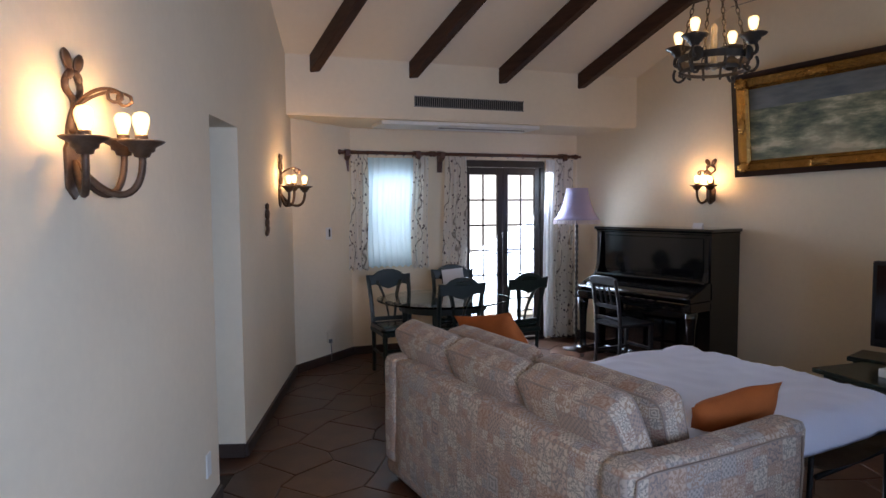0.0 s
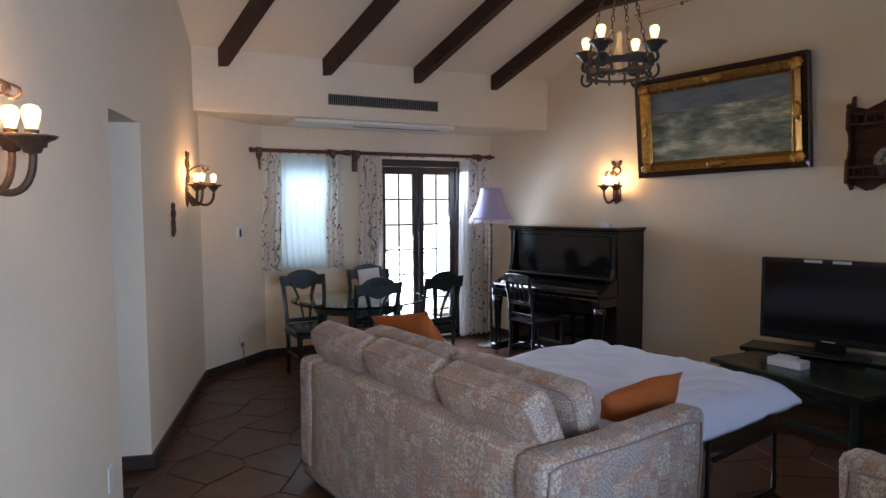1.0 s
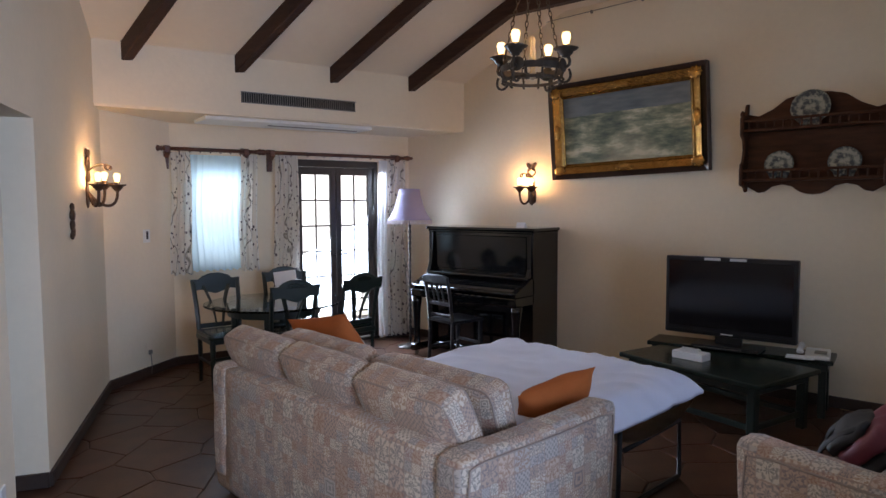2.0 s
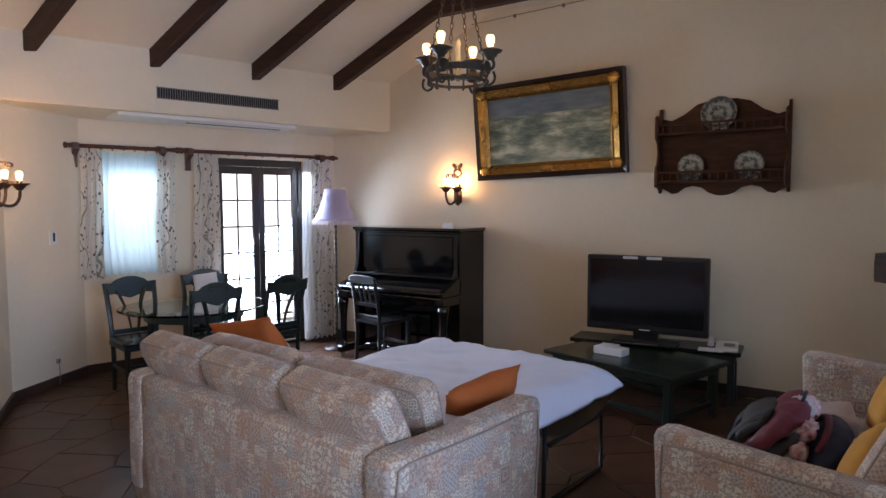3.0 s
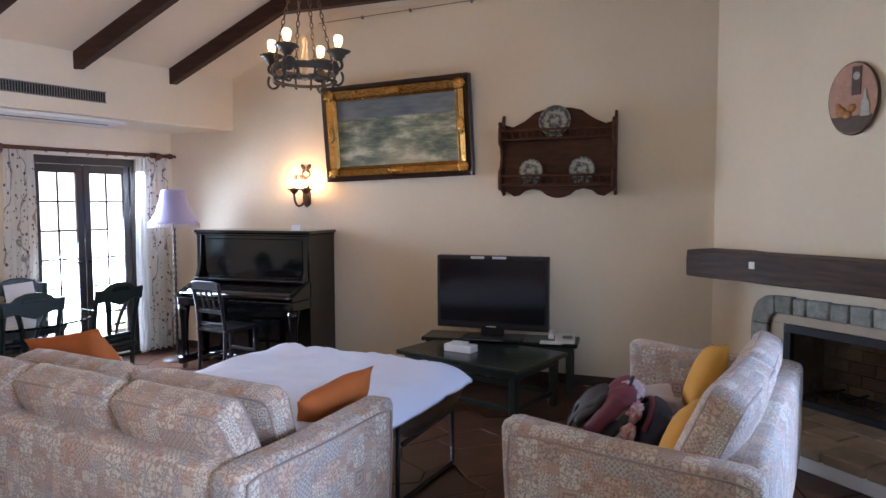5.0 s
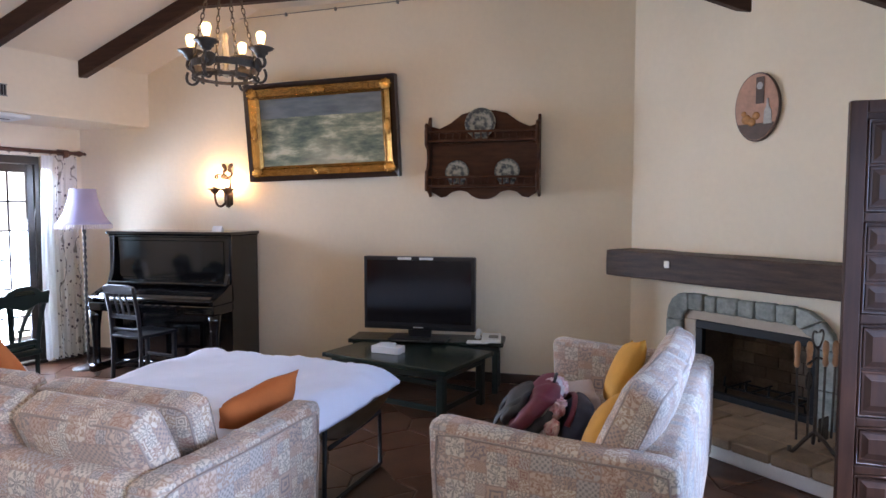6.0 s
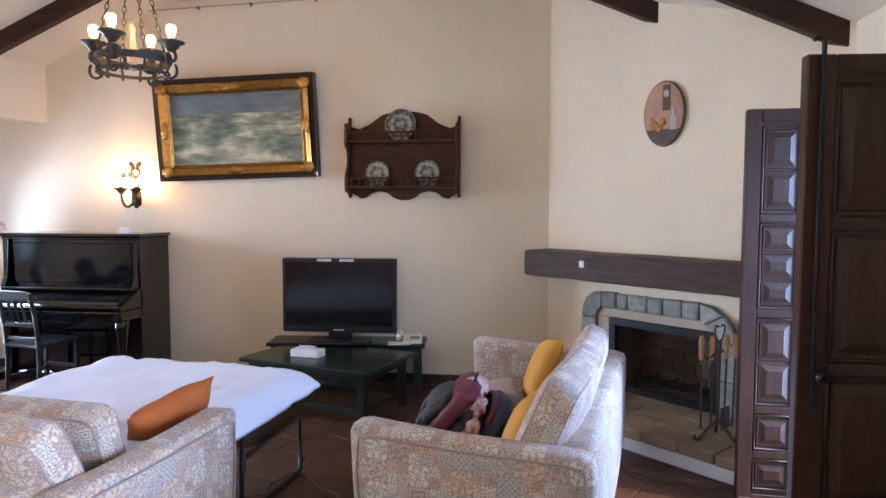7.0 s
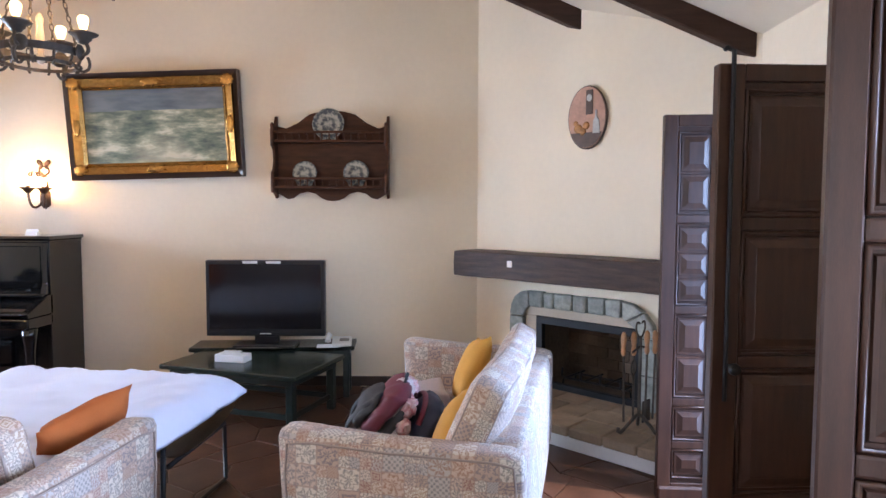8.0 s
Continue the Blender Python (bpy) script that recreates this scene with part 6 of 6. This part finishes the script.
part("tong_ring", tube(bmesh.new(), [(-0.02, -0.045 + 0.03 * math.cos(q * math.pi / 5), 0.42 + 0.05 * math.sin(q * math.pi / 5)) for q in range(10)], 0.006, 6, closed=True), IRON, tools)

# oval plaque above the mantel
plq = thing("oval_plaque", "oval painted wooden plaque hung above the mantel", "plaque", FP @ pose(1.095, -0.004, 2.245))
PINK = material("plaque_pink", (0.46, 0.25, 0.17), 0.6, vary=0.25, scale=20, bump=0.2)
DKBR = material("plaque_brown", (0.09, 0.055, 0.04), 0.6, vary=0.3, scale=20, bump=0.2)
ORNG = material("plaque_orange", (0.45, 0.20, 0.06), 0.6, vary=0.4, scale=30, bump=0.2)
PALE = material("plaque_grey", (0.42, 0.40, 0.37), 0.6, vary=0.2, scale=30, bump=0.2)
def oval(a, b, n=36): return [(a * math.cos(2 * math.pi * i / n), b * math.sin(2 * math.pi * i / n)) for i in range(n)]
part("board", prism(bmesh.new(), oval(0.165, 0.235), 0.022, Matrix.Translation((0, -0.026, 0)), 0.005), DKBR, plq)
part("painted_face", prism(bmesh.new(), oval(0.155, 0.225), 0.004, Matrix.Translation((0, -0.030, 0))), PINK, plq, "pink painted ground")
part("dark_base", prism(bmesh.new(), [(x, z) for x, z in oval(0.153, 0.223) if z < -0.09], 0.003, Matrix.Translation((0, -0.0335, 0))), DKBR, plq)
part("tall_shape", boxed(-0.005, 0.055, -0.036, -0.030, 0.02, 0.20, 0.003), DKBR, plq)
part("round_shape", prism(bmesh.new(), oval(0.022, 0.026, 16), 0.003, Matrix.Translation((0.025, -0.0385, 0.14))), PALE, plq)
for x, z, r in ((-0.07, -0.08, 0.035), (-0.03, -0.10, 0.03), (0.0, -0.06, 0.028), (-0.09, -0.04, 0.02)):
    bm = bmesh.new()
    bmesh.ops.create_icosphere(bm, subdivisions=2, radius=r, matrix=Matrix.Translation((x, -0.034, z)) @ Matrix.Diagonal((1, 0.3, 1, 1)))
    part("fruit_shape", bm, ORNG, plq, smooth=True)
part("bottle_shape", prism(bmesh.new(), [(0.055, -0.12), (0.115, -0.12), (0.11, -0.03), (0.092, 0.0), (0.09, 0.05), (0.075, 0.05), (0.073, 0.0), (0.058, -0.03)], 0.006, Matrix.Translation((0, -0.037, 0)), 0.002), PALE, plq)

# ---- the open panelled doors ----
def fielded_panel(x0, x1, z0, z1, T, parent):
    """A raised panel on both faces: sunk edge, sloping border and flat middle."""
    bm = bmesh.new()
    b = min(0.032, (x1 - x0) * 0.3, (z1 - z0) * 0.3)
    for s in (-1, 1):
        rings = []
        for i, d in ((0.0, 0.004), (0.006, 0.012), (0.006 + b * 0.3, 0.012), (0.006 + b, T / 2 - 0.003), (0.010 + b, T / 2 - 0.001)):
            rings.append([bm.verts.new((x, T / 2 + s * d, z)) for x, z in ((x0 + i, z0 + i), (x1 - i, z0 + i), (x1 - i, z1 - i), (x0 + i, z1 - i))])
        for p, q in zip(rings, rings[1:]):
            for k in range(4):
                bm.faces.new((p[k], p[(k + 1) % 4], q[(k + 1) % 4], q[k]))
        bm.faces.new(rings[-1])
        if s > 0:
            for k in range(4):
                bm.faces.new((first[k], first[(k + 1) % 4], rings[0][(k + 1) % 4], rings[0][k]))
        first = rings[0]
    return part("raised_panel", bm, DOOR_WOOD, parent)

def panelled_leaf(name, label, m, W, H=2.06, T=0.045, cols=2, st=0.095, zs=(0.09, 0.30, 0.535, 1.032, 1.515, 2.0), parts=(1, 1, 2, 3, 2)):
    """A leaf in the x-z plane, x from its free edge; fielded panels in moulded sections on both faces."""
    d = tagged(new(name), label, "door", kind="structure")
    d.matrix_world = m
    part("stile", boxed(0, st, 0, T, 0, H, 0.005), DOOR_WOOD, d)
    part("stile", boxed(W - st, W, 0, T, 0, H, 0.005), DOOR_WOOD, d)
    part("rail", boxed(st, W - st, 0.001, T - 0.001, 0, zs[0], 0.004), DOOR_WOOD, d)
    part("rail", boxed(st, W - st, 0.001, T - 0.001, zs[-1], H, 0.004), DOOR_WOOD, d)
    part("core_panel", boxed(st, W - st, T / 2 - 0.006, T / 2 + 0.006, zs[0], zs[-1]), DOOR_WOOD, d)
    for z in zs[1:-1]:
        part("rail", boxed(st, W - st, 0.002, T - 0.002, z - 0.022, z + 0.022, 0.007, 2), DOOR_WOOD, d)
    cw = (W - 2 * st) / cols
    for c in range(1, cols):
        part("muntin", boxed(st + cw * c - 0.013, st + cw * c + 0.013, 0.004, T - 0.004, zs[0], zs[-1], 0.006), DOOR_WOOD, d)
    for a, b, n in zip(zs, zs[1:], parts):
        a, b = a + 0.022, b - 0.022
        for c in range(cols):
            x0_, x1_ = st + cw * c + (0.013 if c else 0), st + cw * (c + 1) - (0.013 if c < cols - 1 else 0)
            # a rounded bead round the section
            bead = bmesh.new()
            for s in (0.007, T - 0.007):
                tube(bead, [(x0_ + 0.007, s, a + 0.007), (x1_ - 0.007, s, a + 0.007), (x1_ - 0.007, s, b - 0.007), (x0_ + 0.007, s, b - 0.007)], 0.008, 6, closed=True)
            part("bead", bead, DOOR_WOOD, d, smooth=True)
            for i in range(n):
                z0_, z1_ = a + 0.014 + (b - a - 0.028) * i / n, a + 0.014 + (b - a - 0.028) * (i + 1) / n
                fielded_panel(x0_ + 0.016, x1_ - 0.016, z0_ + 0.004, z1_ - 0.004, T, d)
    return d

def leaf_at(x, y, hx_, hy_):
    return along((x, y), (hx_, hy_))
d1 = panelled_leaf("door_2", "open dark brown panelled door leaf beside the hearth", leaf_at(3.474, -1.068, 3.445, -1.83), 0.76, cols=3, st=0.072)
part("foot_moulding", boxed(0.0, 0.74, -0.02, 0.065, 0.0, 0.075, 0.012), DOOR_WOOD, d1)
d2 = panelled_leaf("door_3", "open dark brown panelled door leaf with a long bolt", leaf_at(2.266, -0.875, 2.335, -1.83), 0.95, cols=2, parts=(1, 1, 1, 1, 1))
part("bolt", tube(bmesh.new(), [(0.045, -0.012, 0.9), (0.045, -0.012, 2.10), (0.02, -0.012, 2.11), (0.012, -0.012, 2.10)], 0.008, 6), BLACK_STEEL, d2, "black iron bolt")
part("door_handle", lathe(bmesh.new(), [(0.008, 0), (0.010, 0.03), (0.022, 0.045), (0.018, 0.06)], 12, pose(0.06, 0, 1.02, 90, 0, 0)), BLACK_STEEL, d2, smooth=True)
d3 = panelled_leaf("door_4", "dark brown panelled door leaf standing open by the entrance", leaf_at(1.169, -0.643, 0.904, -1.408), 0.80, cols=2, st=0.062, zs=(0.10, 0.30, 0.69, 1.11, 1.53, 1.98), parts=(1, 1, 1, 1, 1))
part("knob", lathe(bmesh.new(), [(0.018, 0), (0.016, 0.01), (0.005, 0.014)], 14, pose(0.05, 0.05, 0.78, -90, 0, 0)), DOOR_WOOD, d3)
# unseen stub, added to block the rear lamp from the door leaves
wall("wall_lamp_block", (0.70, -1.86), (0.885, -1.46), TOP, thick=0.12, label="unseen plaster stub added to keep lamp light off the doors")


# ---- outside ----
bm = bmesh.new()
bmesh.ops.create_grid(bm, x_segments=8, y_segments=8, size=400, matrix=Matrix.Translation((0, 0, -3.5)))
tagged(part("ground", bm, LAWN), "green lawn reaching to the horizon", "ground", kind="structure")
bm = boxed(nx(3.6), nx(6.4), 0.26, 1.75, -3.5, -0.03, 0.01)
tagged(part("terrace", bm, PAVING, at=NW), "pale paved balcony outside the french doors", "terrace", kind="structure")
bal = thing("balcony_railing", "black wrought iron railing with scrolls on the balcony", "railing", NW)
for z in (0.05, 0.86):
    part("rail", tube(bmesh.new(), [(nx(3.62), 1.68, z), (nx(6.38), 1.68, z)], 0.014, 6), BLACK_STEEL, bal)
bm = tube(bmesh.new(), [(0, 0, 0), (0, 0, 0.81)], 0.0045, 6)
b0 = part("baluster", bm, BLACK_STEEL, bal, at=Matrix.Translation((nx(3.62), 1.68, 0.05)))
for i in range(1, 24):
    c = b0.copy(); scene.collection.objects.link(c)
    c.matrix_local = Matrix.Translation((nx(3.62) + (nx(6.38) - nx(3.62)) * i / 23, 1.68, 0.05))
for x in (nx(3.62), nx(5.0), nx(6.38)):
    part("post", tube(bmesh.new(), [(x, 1.68, -0.03), (x, 1.68, 0.92)], 0.018, 8), BLACK_STEEL, bal)

# bright hazy distance beyond the balcony
HAZE = bpy.data.materials.new("bright_distance")
HAZE.use_nodes = True
nt = HAZE.node_tree
nt.nodes.remove(nt.nodes["Principled BSDF"])
em = nt.nodes.new("ShaderNodeEmission")
tc = nt.nodes.new("ShaderNodeTexCoord")
sp = nt.nodes.new("ShaderNodeSeparateXYZ"); nt.links.new(tc.outputs["Object"], sp.inputs[0])
ns = nt.nodes.new("ShaderNodeTexNoise"); ns.inputs["Scale"].default_value = 0.9; ns.inputs["Detail"].default_value = 7
nt.links.new(tc.outputs["Object"], ns.inputs["Vector"])
hz_ = node(nt, "ShaderNodeMath", "MULTIPLY_ADD", ns.outputs["Fac"], 1.8, sp.outputs["Z"])
mr = nt.nodes.new("ShaderNodeMapRange"); nt.links.new(hz_.outputs[0], mr.inputs["Value"])
mr.inputs["From Min"].default_value, mr.inputs["From Max"].default_value = -8.0, -5.2
nt.links.new(ramp_of(nt, mr.outputs[0], [(0.0, (0.30, 0.36, 0.20)), (0.45, (0.55, 0.60, 0.38)), (0.75, (0.85, 0.88, 0.72)), (1.0, (0.93, 0.97, 1.0))]), em.inputs["Color"])
em.inputs["Strength"].default_value = 3.2
nt.links.new(em.outputs[0], nt.nodes["Material Output"].inputs["Surface"])
bm = bmesh.new()
bmesh.ops.create_grid(bm, x_segments=1, y_segments=1, size=0.5, matrix=pose(0, 0, 0, 90, 0, 0) @ Matrix.Diagonal((60, 22, 1, 1)))
tagged(part("backdrop", bm, HAZE, at=NW @ pose(6, 16, 4)), "bright hazy garden distance beyond the balcony", "backdrop", kind="structure")

# ---- floor: irregular flagstones, each its own piece ----
def flagstones():
    rnd = random.Random(7)
    sx_, sy_ = 0.42, 0.34
    rot = Matrix.Rotation(radians(33), 2)
    pts = {}
    def P(i, j):
        if (i, j) not in pts:
            x, y = i * sx_ / 2, j * sy_
            o = Vector((x + rnd.uniform(-0.088, 0.088), y + rnd.uniform(-0.095, 0.095)))
            pts[i, j] = rot @ o + Vector((1.5, 1.5))
        return pts[i, j]
    room = [Vector(p) for p in (A_, B_, C_, D_, E_, F_)]
    def ok(c):
        for a, b in zip(room, room[1:] + room[:1]):
            e = b - a
            if e.x * (c.y - a.y) - e.y * (c.x - a.x) > 0.16 * e.length:
                return False
        return True
    near = []
    for i in range(-30, 34):
        for j in range(-24, 24):
            if (i + 2 * (j % 2)) % 2:
                continue
            k = i + (j % 2)
            if k % 2 != j % 2:
                continue
            # hexagonal stones: six corners shared with the neighbours
            poly = [P(k, j), P(k + 1, j), P(k + 2, j), P(k + 2, j + 1), P(k + 1, j + 1), P(k, j + 1)]
            c = sum(poly, Vector((0, 0))) / 6
            if ok(c):
                near.append((c, poly))
    near.sort(key=lambda q: (q[0] - Vector((2.2, 2.6))).length)
    return near

def stone_mesh(c, poly, rnd):
    """A slab with a rounded top edge and a slightly uneven surface."""
    bm = bmesh.new()
    h = rnd.uniform(-0.0015, 0.0015)
    rings = []
    for inset, z in ((0.004, -0.012), (0.004, -0.0030), (0.007, h - 0.0012), (0.015, h)):
        r = []
        for p in poly:
            d = (c - p)
            r.append(bm.verts.new((*(p - c + d.normalized() * inset), z)))
        rings.append(r)
    n = len(poly)
    for a, b in zip(rings, rings[1:]):
        for i in range(n):
            bm.faces.new((a[i], a[(i + 1) % n], b[(i + 1) % n], b[i]))
    bm.faces.new(rings[-1])
    return bm

rnd = random.Random(11)
stones_ = flagstones()
seen_ = set()
rest = bmesh.new()
count = 0
for c, poly in stones_:
    key = (round(c.x, 3), round(c.y, 3))
    if key in seen_:
        continue
    seen_.add(key)
    if count < 300:
        part("flagstone", stone_mesh(c, poly, rnd), TERRACOTTA, FLOOR, at=Matrix.Translation((c.x, c.y, 0)))
        count += 1
    else:
        b = stone_mesh(c, poly, rnd)
        bmesh.ops.translate(b, vec=(c.x, c.y, 0), verts=b.verts[:])
        me = bpy.data.meshes.new("tmp"); b.to_mesh(me); b.free()
        rest.from_mesh(me)
        bpy.data.meshes.remove(me)
if rest.verts:
    tagged(part("flagstones", rest, TERRACOTTA, FLOOR), kind="stuff")
